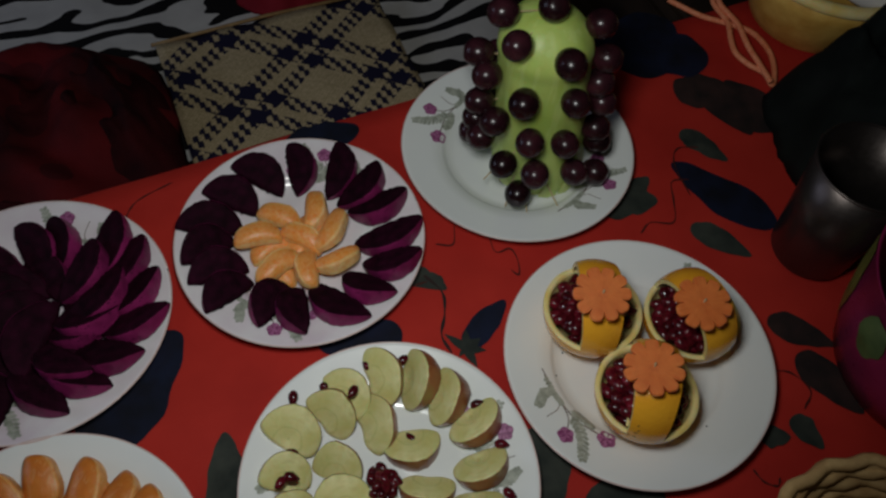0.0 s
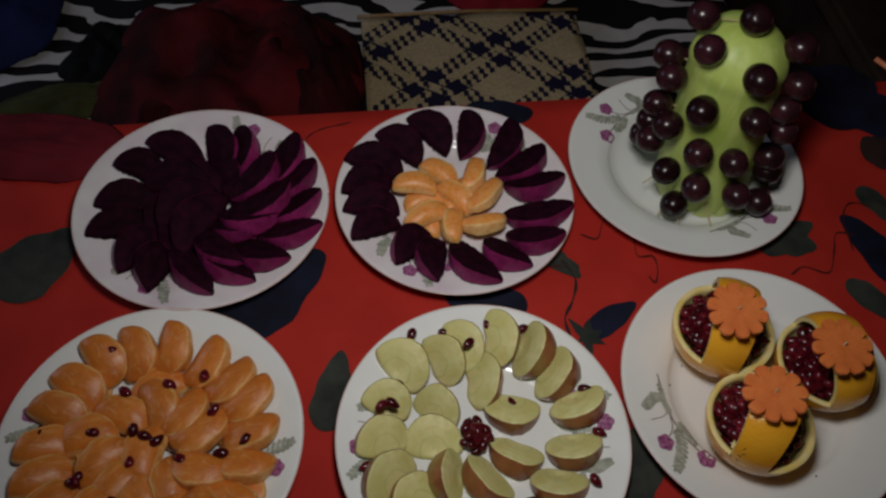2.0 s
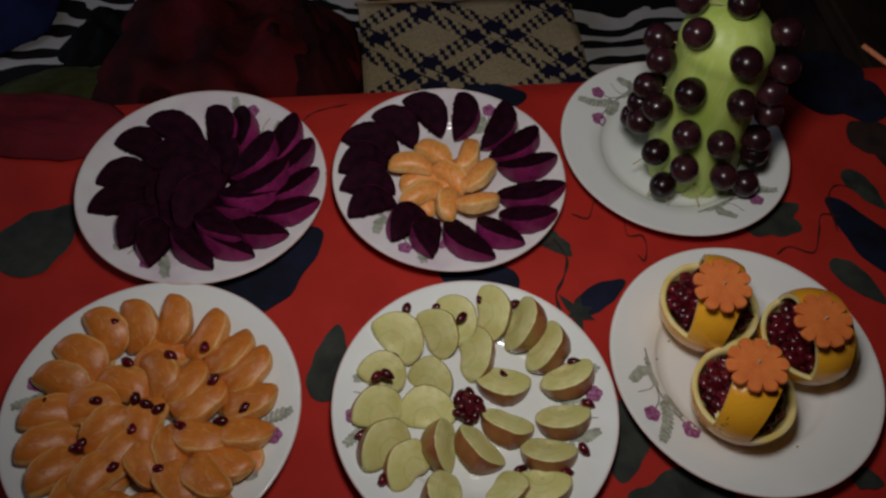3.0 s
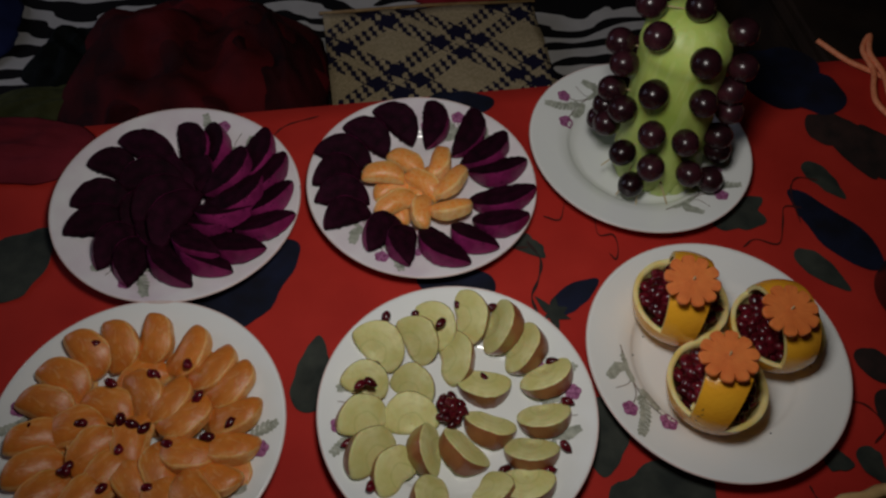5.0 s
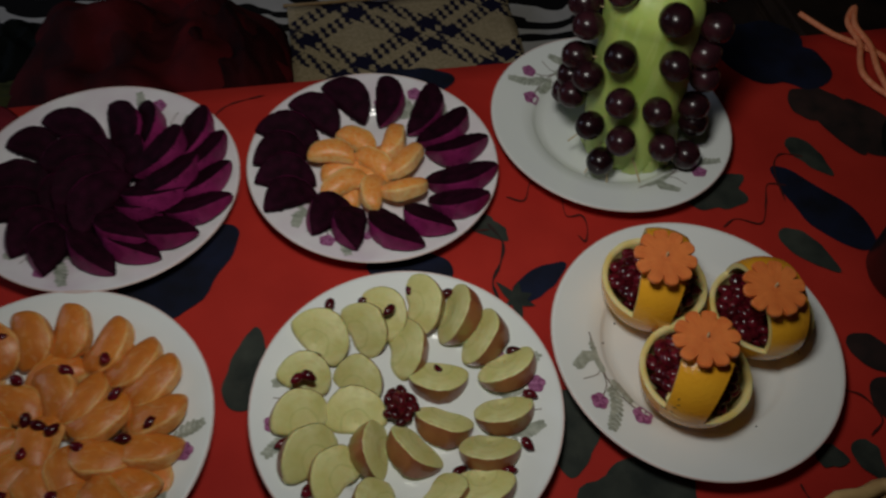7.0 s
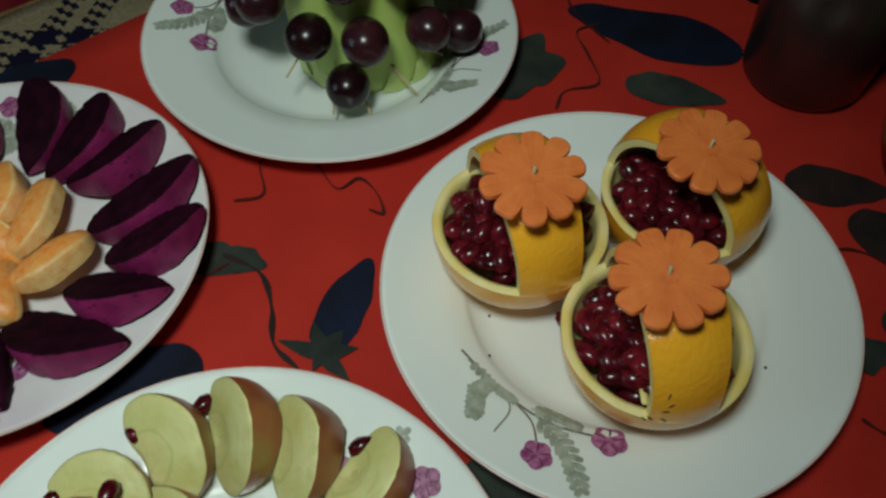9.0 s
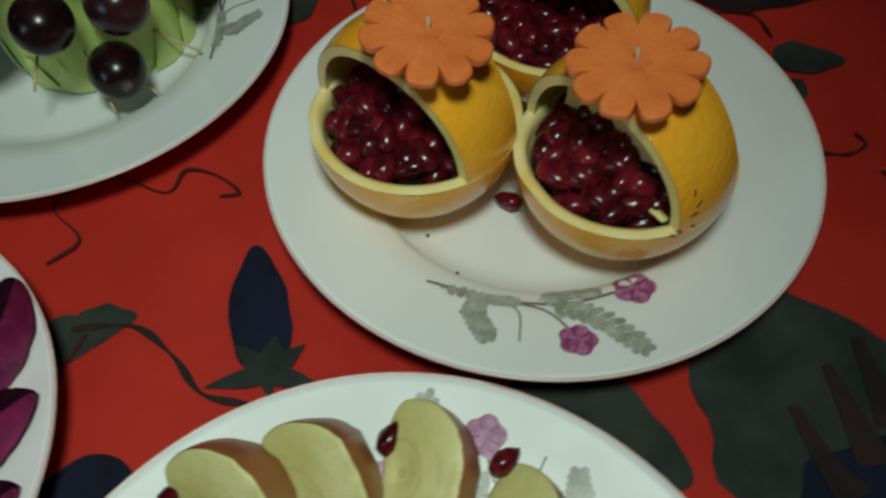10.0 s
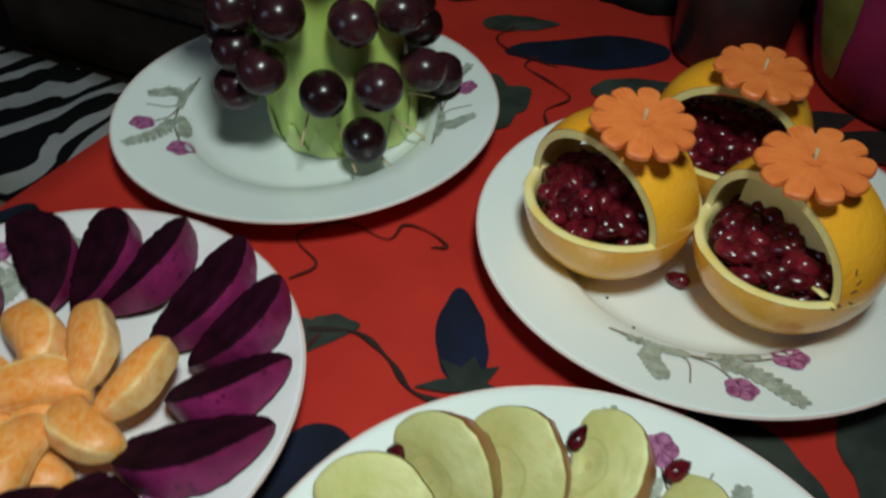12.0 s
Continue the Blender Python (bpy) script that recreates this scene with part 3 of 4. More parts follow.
# dark wooden chest beyond the bench
chest = tagged(new("wooden_chest"), "dark brown wooden chest standing beyond the bench", "chest")
chest.location = (0.98, 0.72, 0)
put("body", box(bmesh.new(), 0, 0, 0.24, 0.7, 0.7, 0.48, 0.008), wood_dark, chest, smooth=False)
put("lid", box(bmesh.new(), 0, 0, 0.50, 0.74, 0.74, 0.035, 0.008), wood_dark, chest, smooth=False)
for k in range(4):
    put("board", box(bmesh.new(), -0.36, 0, 0.06 + 0.12 * k, 0.012, 0.68, 0.11, 0.003), wood_dark, chest, smooth=False)

# ---- plates ----
R = 0.0975
PROFILE = [(0.0, 0.0035), (0.030, 0.0035), (0.052, 0.0038), (0.0590, 0.0043), (0.0618, 0.0080), (0.0645, 0.0103), (0.074, 0.0122), (0.086, 0.0148), (0.095, 0.0170),
           (0.0970, 0.0176), (0.0976, 0.0170), (0.0970, 0.0162), (0.086, 0.0128), (0.068, 0.0092), (0.060, 0.0040), (0.054, 0.0012), (0.052, 0.0), (0.048, 0.0), (0.046, 0.0012), (0.0, 0.0012)]


def plate_height(r):
    for (r0, z0), (r1, z1) in zip(PROFILE[:9], PROFILE[1:10]):
        if r <= r1:
            return z0 + (z1 - z0) * (r - r0) / (r1 - r0)
    return 0.0176


def on_plate(p):
    return plate_height(math.hypot(p[0], p[1])) + 0.0004


def polar(deg, r):
    return Vector((r * math.cos(radians(deg)), r * math.sin(radians(deg)), 0))


def sprig_parts(plate, start):
    """One painted sprig on the rim: stem, feathery leaves and two pink flowers, from the angle start onwards."""
    def P(da, r):
        return polar(start + da, r)
    stem = bmesh.new()
    ribbon(stem, smooth_line([P(0, 0.071), P(10, 0.0685), P(24, 0.068), P(38, 0.068), P(54, 0.067)]), 0.0010, on_plate)
    ribbon(stem, smooth_line([P(22, 0.068), P(32, 0.071), P(37, 0.079)]), 0.0008, on_plate)
    ribbon(stem, smooth_line([P(18, 0.068), P(25, 0.072), P(26, 0.084)]), 0.0006, on_plate)
    put("painted_stem", stem, decal_stem, plate)
    leaves = bmesh.new()
    for line, w in (([P(4, 0.0705), P(16, 0.069), P(24, 0.068)], 0.0030), ([P(15, 0.069), P(15, 0.075), P(19, 0.084)], 0.0062), ([P(32, 0.068), P(44, 0.0755), P(50, 0.090)], 0.0068), ([P(30, 0.0665), P(38, 0.0635), P(46, 0.0645)], 0.0046)):
        rib = smooth_line(line, 5)
        ribbon(leaves, rib, 0.0008, on_plate)
        for i in range(1, len(rib)):
            u = i / (len(rib) - 1)
            along = (rib[i] - rib[i - 1]).normalized()
            for side in (-1, 1):
                reach = w * (0.35 + 0.65 * math.sin(math.pi * (0.15 + 0.75 * u))) * (0.8 + 0.3 * noise.noise((i * 1.7, side * 3.1, start)))
                out = (along * 0.75 + Vector((-along.y, along.x, 0)) * side).normalized()
                ribbon(leaves, [rib[i] + out * reach * v / 4 + along * 0.0007 * v * v / 16 for v in range(5)], 0.0023, lambda p: on_plate(p) + 0.00005, lambda v: 0.45 + 0.75 * math.sin(math.pi * (0.1 + 0.8 * v)))
    put("painted_foliage", leaves, decal_leaf, plate)
    for da, r, size in ((38, 0.083, 0.0062), (56.5, 0.0675, 0.0070)):
        c = P(da, r)
        bm = bmesh.new()
        outline_patch(bm, [(c.x + size * (0.82 + 0.18 * abs(math.cos(2.5 * a))) * math.cos(a), c.y + size * (0.82 + 0.18 * abs(math.cos(2.5 * a))) * math.sin(a)) for a in (2 * math.pi * k / 30 for k in range(30))], lambda p: on_plate(p) + 0.0002)
        flower = put("painted_flower", bm, decal_pink, plate)
        mark = bmesh.new()
        for k in range(5):
            b = radians(72 * k + 36)
            ribbon(mark, [(c.x + size * v * math.cos(b), c.y + size * v * math.sin(b)) for v in (0.25, 0.5, 0.85)], size * 0.10, lambda p: on_plate(p) + 0.0003)
        put("flower_pattern", mark, decal_plum, flower)


def make_plate(x, y, start, label, size=1.0, glaze=porcelain):
    plate = tagged(put("plate", lathe(PROFILE, 96), glaze, at=pose(x, y, T + 0.001) @ Matrix.Scale(size, 4)), label, "plate", "plates on the table")
    rim = bmesh.new()
    tube(rim, [polar(360 * k / 96, 0.0973) + Vector((0, 0, 0.0172)) for k in range(97)], 0.0006, 5)
    put("rim_line", rim, rim_pink, plate)
    sprig_parts(plate, start)
    sprig_parts(plate, start + 180)
    return plate


PLATES = {
    "beets": (-0.2302, 0.1244, 205), "mixed": (-0.0326, 0.1166, 200), "gourd": (0.1639, 0.1349, 91),
    "tangerines": (-0.2545, -0.0672, 123.5), "apples": (-0.0394, -0.0850, 142), "oranges": (0.1579, -0.0720, 164),
}
for what, text in (("beets", "white porcelain plate with floral rim under a spiral of purple slices"), ("mixed", "white porcelain plate with floral rim under purple slices and tangerine"),
                   ("gourd", "white porcelain plate with floral rim under a green gourd"), ("tangerines", "white porcelain plate with floral rim full of tangerine segments"),
                   ("apples", "white porcelain plate with floral rim under apple slices"), ("oranges", "white porcelain plate with floral rim under three orange baskets")):
    make_plate(*PLATES[what], text, 0.975 if what == "mixed" else 1.0, porcelain_juiced if what in ("beets", "mixed") else porcelain)
FOOD = T + 0.005


# ---- slices ----
def wedge(length, width, phi, deep=0.006, blunt=0.5, core=0.004, kidney=0.0, notch=0.0, puff=0.0, dimple=0.0, rag=0.0, rough_edge=0.0, veil=False, seed=0, stations=30):
    """A wedge of fruit that lies on one cut face, long in x, its skin towards +y: returns the flesh and the skin as two bmeshes."""
    phi = radians(phi)
    flesh, skin = bmesh.new(), bmesh.new()
    loops, backs, cores = [], [], []
    for i in range(stations + 1):
        s = -0.997 * math.cos(math.pi * i / stations)
        x = length / 2 * s
        swell = (1 - s * s) ** blunt
        tip = 1 + 0.10 * noise.noise((s * 1.3, seed, 2.0))
        rho = width * swell * tip * (1 + rag * noise.noise((s * 7, seed, 0.5)))
        inner = -core * swell + kidney * (1 - s * s) + notch * math.exp(-(s / 0.33) ** 2)
        inner = min(inner, rho * 0.8) + 0.0016 * rough_edge * swell * noise.noise((s * 9, seed, 4.0))
        lip = deep * swell ** 0.45
        bend = 0.0014 * noise.noise((s * 1.1, seed, 6.0))

        def at(r, th, rise=0.0):
            return Vector((x, r * math.cos(th) - rise * math.sin(th) + bend, r * math.sin(th) + rise * math.cos(th) + lip * th / phi))

        def face(u):
            r = inner + (rho - inner) * u
            pit = dimple * math.exp(-(s / 0.22) ** 2 - ((u - 0.22) / 0.16) ** 2)
            return at(r, phi, puff * math.sin(math.pi * u ** 0.8) * swell - pit + 0.0003 * noise.noise((s * 9, u * 6, seed)))

        ring = [at(inner, 0.02), at((inner + rho) / 2, 0.0), at(rho * 0.985, 0.01)]
        ring += [at(rho, phi * k) for k in (0.12, 0.3, 0.5, 0.7, 0.88)]
        ring += [at(rho * 0.985, phi * 0.985)] + [face(u) for u in (0.93, 0.82, 0.68, 0.52, 0.36, 0.22, 0.10, 0.02)] + [at(inner - 0.0003, phi * 0.5)]
        loops.append([flesh.verts.new(p) for p in ring])
        edge = [at(rho + 0.0004, phi * k) for k in (0.03, 0.12, 0.3, 0.5, 0.7, 0.88)] + [at(rho * 0.99 + 0.0003, phi * 0.99)]
        if veil:
            edge += [face(0.975) + Vector((0, 0, 0.0002)), face(0.94) + Vector((0, 0, 0.00012))]
            cores.append([skin.verts.new(p) for p in (at(inner - 0.0003, 0.1), at(inner - 0.0005, phi * 0.55), face(0.0) + Vector((0, 0, 0.0003)), face(0.10) + Vector((0, 0, 0.0002)))])
        backs.append([skin.verts.new(p) for p in edge])
    for bm, rows, closed in ((flesh, loops, True), (skin, backs, False), (skin, cores, False)):
        for p, q in zip(rows, rows[1:]):
            for k in range(len(p) if closed else len(p) - 1):
                j = (k + 1) % len(p)
                bm.faces.new((p[k], p[j], q[j], q[k]))
    flesh.faces.new(loops[0])
    flesh.faces.new(loops[-1])
    return flesh, skin


def slice_family(name, skin_name, flesh_mat, skin_mat, label, category, group, skin_label="", **kw):
    flesh, skin = wedge(**kw)
    ob = tagged(put(name, flesh, flesh_mat), label, category, group)
    put(skin_name, skin, skin_mat, ob, skin_label)
    return ob


def settle(x, y, length, angle, plate, lift=0.0, lean=0.0, tip=0.0):
    """A pose for a slice whose core edge has its middle at x, y: it follows the hollow and the rim of its plate."""
    px, py = PLATES[plate][:2]
    c, q = math.cos(radians(angle)), math.sin(radians(angle))
    def under(u, v):
        return plate_height(math.hypot(x + c * u - q * v - px, y + q * u + c * v - py))
    a, b, mid, side = under(-0.42 * length, 0.004), under(0.42 * length, 0.004), under(0, 0.008), under(0, 0.017)
    z = T + 0.0015 + max((a + b) / 2, mid) + lift
    return pose(x, y, z, math.degrees(math.atan2(max(0, side - mid), 0.012)) * 0.5 + lean, tip - math.degrees(math.atan2(b - a, 0.84 * length)), angle)


def lay(masters, rows, plate, nominal, lift=0.0, step=0.0, lean=0.0, spread=3.0, low=0.85, high=1.25, used=True, leans={}):
    """Slices at (x, y, length, angle) on a plate; the first places take the masters themselves unless these are used."""
    for i, (x, y, length, angle) in enumerate(rows):
        src = masters[i % len(masters)]
        k = min(high, max(low, length / nominal))
        m = settle(x, y, length, angle, plate, lift + step * (i % 4), lean + leans.get(i, 0) + slice_rnd.uniform(-spread, spread), slice_rnd.uniform(-spread, spread)) @ Matrix.Diagonal((k, 0.5 + 0.5 * k, 0.5 + 0.5 * k, 1))
        if not used and i < len(masters):
            src.matrix_basis = m
        else:
            copy_thing(src, m)


slice_rnd = random.Random(14)
APPLES = [
    (-0.0920, -0.0320, 0.040, -49), (-0.0630, -0.0275, 0.037, -64), (-0.0485, -0.0185, 0.037, -70), (-0.0215, -0.0145, 0.041, -94),
    (0.0010, -0.0250, 0.043, -118), (0.0145, -0.0440, 0.044, -125), (0.0280, -0.0680, 0.044, -164), (-0.0375, -0.0430, 0.042, -91),
    (-0.0155, -0.0630, 0.040, 165), (-0.0695, -0.0640, 0.038, -41), (-0.1030, -0.0585, 0.038, -21), (-0.1065, -0.0855, 0.038, 15),
    (-0.0730, -0.0880, 0.040, -6), (-0.0175, -0.0950, 0.041, 157), (0.0205, -0.0965, 0.042, 176), (-0.1025, -0.1110, 0.042, 38),
    (-0.0620, -0.1100, 0.038, 81), (-0.0375, -0.1105, 0.043, 129), (0.0065, -0.1195, 0.042, 162), (-0.0875, -0.1250, 0.038, 42),
    (-0.0640, -0.1470, 0.036, 79), (-0.0320, -0.1440, 0.034, -127), (-0.0025, -0.1415, 0.042, 168),
]
apples = [slice_family("apple_slice", "skin", apple_flesh, apple_skin, "pale yellow apple slice with reddish skin on the plate", "apple slice", "apple slices",
                       length=0.0440, width=0.0215 - 0.0008 * k, phi=(28, 35, 24, 31)[k], deep=0.0065, core=0.0082, notch=0.0022 if k % 2 else 0.0006, puff=0.0005, dimple=(0.0022, 0.001, 0.0028, 0.0)[k], rag=0.03, seed=3 * k + 1) for k in range(4)]
lay(apples, APPLES, "apples", 0.042, spread=5, used=False, leans={4: 24, 5: 12, 16: 26, 17: 10, 13: 10, 6: 14})

BEETS_MIXED = [
    (-0.0490, 0.1800, 0.045, -49), (-0.0185, 0.1810, 0.044, -100), (0.0110, 0.1685, 0.048, -120), (0.0260, 0.1485, 0.051, -153),
    (0.0345, 0.1270, 0.053, 178), (0.0320, 0.0965, 0.054, 175), (0.0255, 0.0725, 0.048, 166), (0.0030, 0.0580, 0.048, 128),
    (-0.0225, 0.0520, 0.052, 122), (-0.0510, 0.0545, 0.044, 76), (-0.0695, 0.0660, 0.046, 41), (-0.0975, 0.0845, 0.042, 24),
    (-0.1005, 0.1050, 0.047, 2), (-0.1015, 0.1270, 0.047, 16), (-0.0960, 0.1480, 0.048, -17), (-0.0750, 0.1670, 0.047, -40),
]
BEETS_OUTER = [
    (-0.2250, 0.1780, 0.052, -82), (-0.2075, 0.1780, 0.050, -100), (-0.1740, 0.1625, 0.056, -127), (-0.1670, 0.1440, 0.060, -151),
    (-0.1615, 0.1190, 0.050, -162), (-0.1630, 0.0945, 0.048, 173), (-0.1830, 0.0775, 0.051, 145), (-0.2055, 0.0700, 0.056, 127),
    (-0.2290, 0.0685, 0.056, 108), (-0.2555, 0.0670, 0.048, 66), (-0.2730, 0.0810, 0.047, 49), (-0.2905, 0.1015, 0.047, 6),
    (-0.2900, 0.1270, 0.046, -3), (-0.2830, 0.1595, 0.042, -21), (-0.2560, 0.1725, 0.054, -39),
]
BEETS_INNER = [
    (-0.2510, 0.1400, 0.054, 0), (-0.2400, 0.1175, 0.058, 37), (-0.2265, 0.0985, 0.060, 57), (-0.1925, 0.1440, 0.055, -130),
    (-0.1935, 0.1090, 0.053, 174), (-0.2115, 0.0775, 0.047, 129), (-0.1850, 0.1210, 0.055, -154),
]
beets = [slice_family("purple_slice", "side", beet_face, beet_side, "dark purple vegetable slice with magenta side on the plate", "vegetable slice", "purple slices",
                      length=0.052, width=0.0222 - 0.0008 * k, phi=(20, 26, 17)[k], deep=0.0080, blunt=0.66, core=0.0036, rag=0.05, rough_edge=1.6, puff=-0.0004, seed=20 + 3 * k) for k in range(3)]
lay(beets, BEETS_MIXED, "mixed", 0.0485, lift=0.001, used=False)
lay(beets, BEETS_OUTER, "beets", 0.0460, lift=0.001)
lay(beets, BEETS_INNER, "beets", 0.050, lift=0.010, step=0.0012)
for i in range(9):
    a = 0.7 + i * 0.698
    copy_thing(beets[i % 3], pose(PLATES["beets"][0] + 0.030 * math.cos(a) + 0.004, PLATES["beets"][1] + 0.028 * math.sin(a), FOOD + 0.0015 + 0.0005 * i, 0, 0, math.degrees(a) + 215))

TANG_OUTER = [(-0.2910, -0.0060), (-0.2700, -0.0020), (-0.2450, -0.0010), (-0.2210, -0.0140), (-0.2050, -0.0300), (-0.1930, -0.0450), (-0.1910, -0.0670), (-0.1950, -0.0890), (-0.2050, -0.1090), (-0.3050, -0.0250), (-0.3150, -0.0430), (-0.3200, -0.0660), (-0.3190, -0.0880), (-0.3110, -0.1060)]
TANG_INNER = [(-0.2530, -0.0420), (-0.2360, -0.0500), (-0.2240, -0.0650), (-0.2220, -0.0900), (-0.2390, -0.0980), (-0.2560, -0.1030), (-0.2720, -0.0980), (-0.2820, -0.0800), (-0.2750, -0.0480), (-0.2950, -0.0620), (-0.2570, -0.0770), (-0.2160, -0.1200), (-0.2340, -0.1190), (-0.2850, -0.1130)]
TANG_LOW = [(-0.2150, -0.1300), (-0.2350, -0.1400), (-0.2560, -0.1430), (-0.2790, -0.1390), (-0.2970, -0.1260)]
TANG_MIXED = [
    (-0.0450, 0.1375, 0.037, -46), (-0.0190, 0.1365, 0.040, -113), (-0.0110, 0.1140, 0.042, -137), (-0.0645, 0.1225, 0.040, -11),
    (-0.0345, 0.1130, 0.038, -51), (-0.0570, 0.0940, 0.038, 19), (-0.0340, 0.0845, 0.036, 73), (-0.0140, 0.0865, 0.037, -178),
]


def segments_of(flesh_mat, veil_mat, label, width, core):
    return [slice_family("tangerine_segment", "membrane", flesh_mat, veil_mat, label, "tangerine segment", "tangerine segments", "paler veined membrane",
                         length=0.0385, width=width - 0.0006 * k, phi=(15, 20, 11)[k], deep=0.0052, blunt=0.44, core=core, kidney=0.0052, puff=0.0046, rag=0.02, veil=True, seed=40 + 3 * k) for k in range(3)]


segments = segments_of(tang_flesh, tang_membrane, "peeled orange tangerine segment on the plate", 0.0195, 0.0100)
pale = segments_of(tang_pale, tang_veil, "pale peeled tangerine segment among purple slices", 0.0150, 0.0085)


def petals(centres, plate, jitter, size):
    """Rows for segments laid like petals: the long axis points at the middle of the plate, the round back turns clockwise."""
    px, py = PLATES[plate][:2]
    out = []
    for x, y in centres:
        a = math.atan2(py - 0.006 - y, px - x) + radians(slice_rnd.uniform(-jitter, jitter))
        out.append((x + 0.005 * math.sin(a), y - 0.005 * math.cos(a), size, math.degrees(a)))
    return out


lay(segments, petals(TANG_OUTER + TANG_LOW, "tangerines", 14, 0.0385), "tangerines", 0.0375, lift=0.002, spread=5, used=False)
lay(segments, petals(TANG_INNER, "tangerines", 26, 0.0375), "tangerines", 0.0375, lift=0.0065, step=0.001, spread=6)
for i in range(11):
    a, q = i * 2.4 + 0.6, 0.012 + 0.016 * math.sqrt(i)
    copy_thing(segments[i % 3], pose(PLATES["tangerines"][0] + q * math.cos(a), PLATES["tangerines"][1] - 0.006 + q * math.sin(a), FOOD, 0, 0, math.degrees(a) - 60))
lay(pale, TANG_MIXED, "mixed", 0.0395, lift=0.006, step=0.0016, lean=12, spread=9, used=False)
for x, y, angle in ((-0.030, 0.108, 20), (-0.048, 0.098, 75), (-0.022, 0.120, -60), (-0.056, 0.115, 10)):
    copy_thing(pale[0], pose(x, y, FOOD, 0, 0, angle))


# ---- pomegranate seeds ----
def aril_mesh(seed):
    bm = bmesh.new()
    bmesh.ops.create_icosphere(bm, subdivisions=2, radius=1)
    for v in bm.verts:
        k = v.co.z * 0.5 + 0.5
        s = 1.0 - 0.38 * k
        v.co = Vector((v.co.x * 0.0050 * s, v.co.y * 0.0045 * s, v.co.z * 0.0062)) * (1 + 0.24 * noise.noise(v.co * 1.9 + Vector((seed * 3.7, 0, 0))))
    me = bpy.data.meshes.new("aril")
    bm.to_mesh(me)
    bm.free()
    me.materials.append(aril_skin)
    me.polygons.foreach_set("use_smooth", [True] * len(me.polygons))
    return me


ARILS = [aril_mesh(s) for s in range(4)]
rnd = random.Random(5)


def aril(x, y, z, lying=True, parent=None):
    ob = new("pomegranate_seed", ARILS[rnd.randrange(4)])
    ob.matrix_basis = pose(x, y, z, 90 + rnd.uniform(-25, 25) if lying else rnd.uniform(0, 180), rnd.uniform(-20, 20), rnd.uniform(0, 360))
    if parent is None:
        tagged(ob, "glossy dark red pomegranate seed", "pomegranate seed", "pomegranate seeds")
    else:
        ob.parent = parent
    return ob


SEED5 = [(-0.0798, -0.0085), (-0.0558, -0.0079), (-0.0249, -0.0037), (0.0004, -0.0111), (-0.0418, -0.0229), (-0.0924, -0.0436), (-0.1054, -0.0625), (-0.0978, -0.062), (-0.0154, -0.0627), (0.0346, -0.0603), (0.0375, -0.0924), (-0.1179, -0.0994), (0.0281, -0.1241), (-0.0147, -0.1302), (0.0131, -0.1385), (-0.106, -0.13), (-0.0437, -0.0834)]
SEED4 = [(-0.2828, -0.0027), (-0.2722, -0.0346), (-0.2439, -0.0323), (-0.2211, -0.0273), (-0.2145, -0.0535), (-0.2908, -0.0611), (-0.2649, -0.0628), (-0.2567, -0.0671), (-0.2493, -0.0705), (-0.2343, -0.0845), (-0.209, -0.0832), (-0.1935, -0.0752), (-0.2647, -0.0826), (-0.2959, -0.0895), (-0.2988, -0.0928), (-0.3226, -0.058), (-0.2752, -0.1076), (-0.2451, -0.1124), (-0.2226, -0.1076)]
for i, (x, y) in enumerate(SEED5[:-1]):
    r = math.hypot(x - PLATES["apples"][0], y - PLATES["apples"][1])
    aril(x, y, T + (0.0275 if i in (4, 6, 7) else plate_height(r) + 0.0045)).scale = (0.8, 0.8, 0.85)
cx, cy = SEED5[-1]
for k in range(16):
    a, r = k * 2.4, 0.0023 * math.sqrt(k)
    aril(cx + r * math.cos(a), cy + r * math.sin(a) * 1.2, FOOD + 0.003 + max(0, 0.011 - r)).scale = (0.8, 0.8, 0.85)
for x, y in SEED4:
    aril(x, y, T + 0.0235).scale = (0.8, 0.8, 0.85)
aril(0.1327, -0.0680, T + 0.0082).scale = (0.85, 0.85, 0.85)


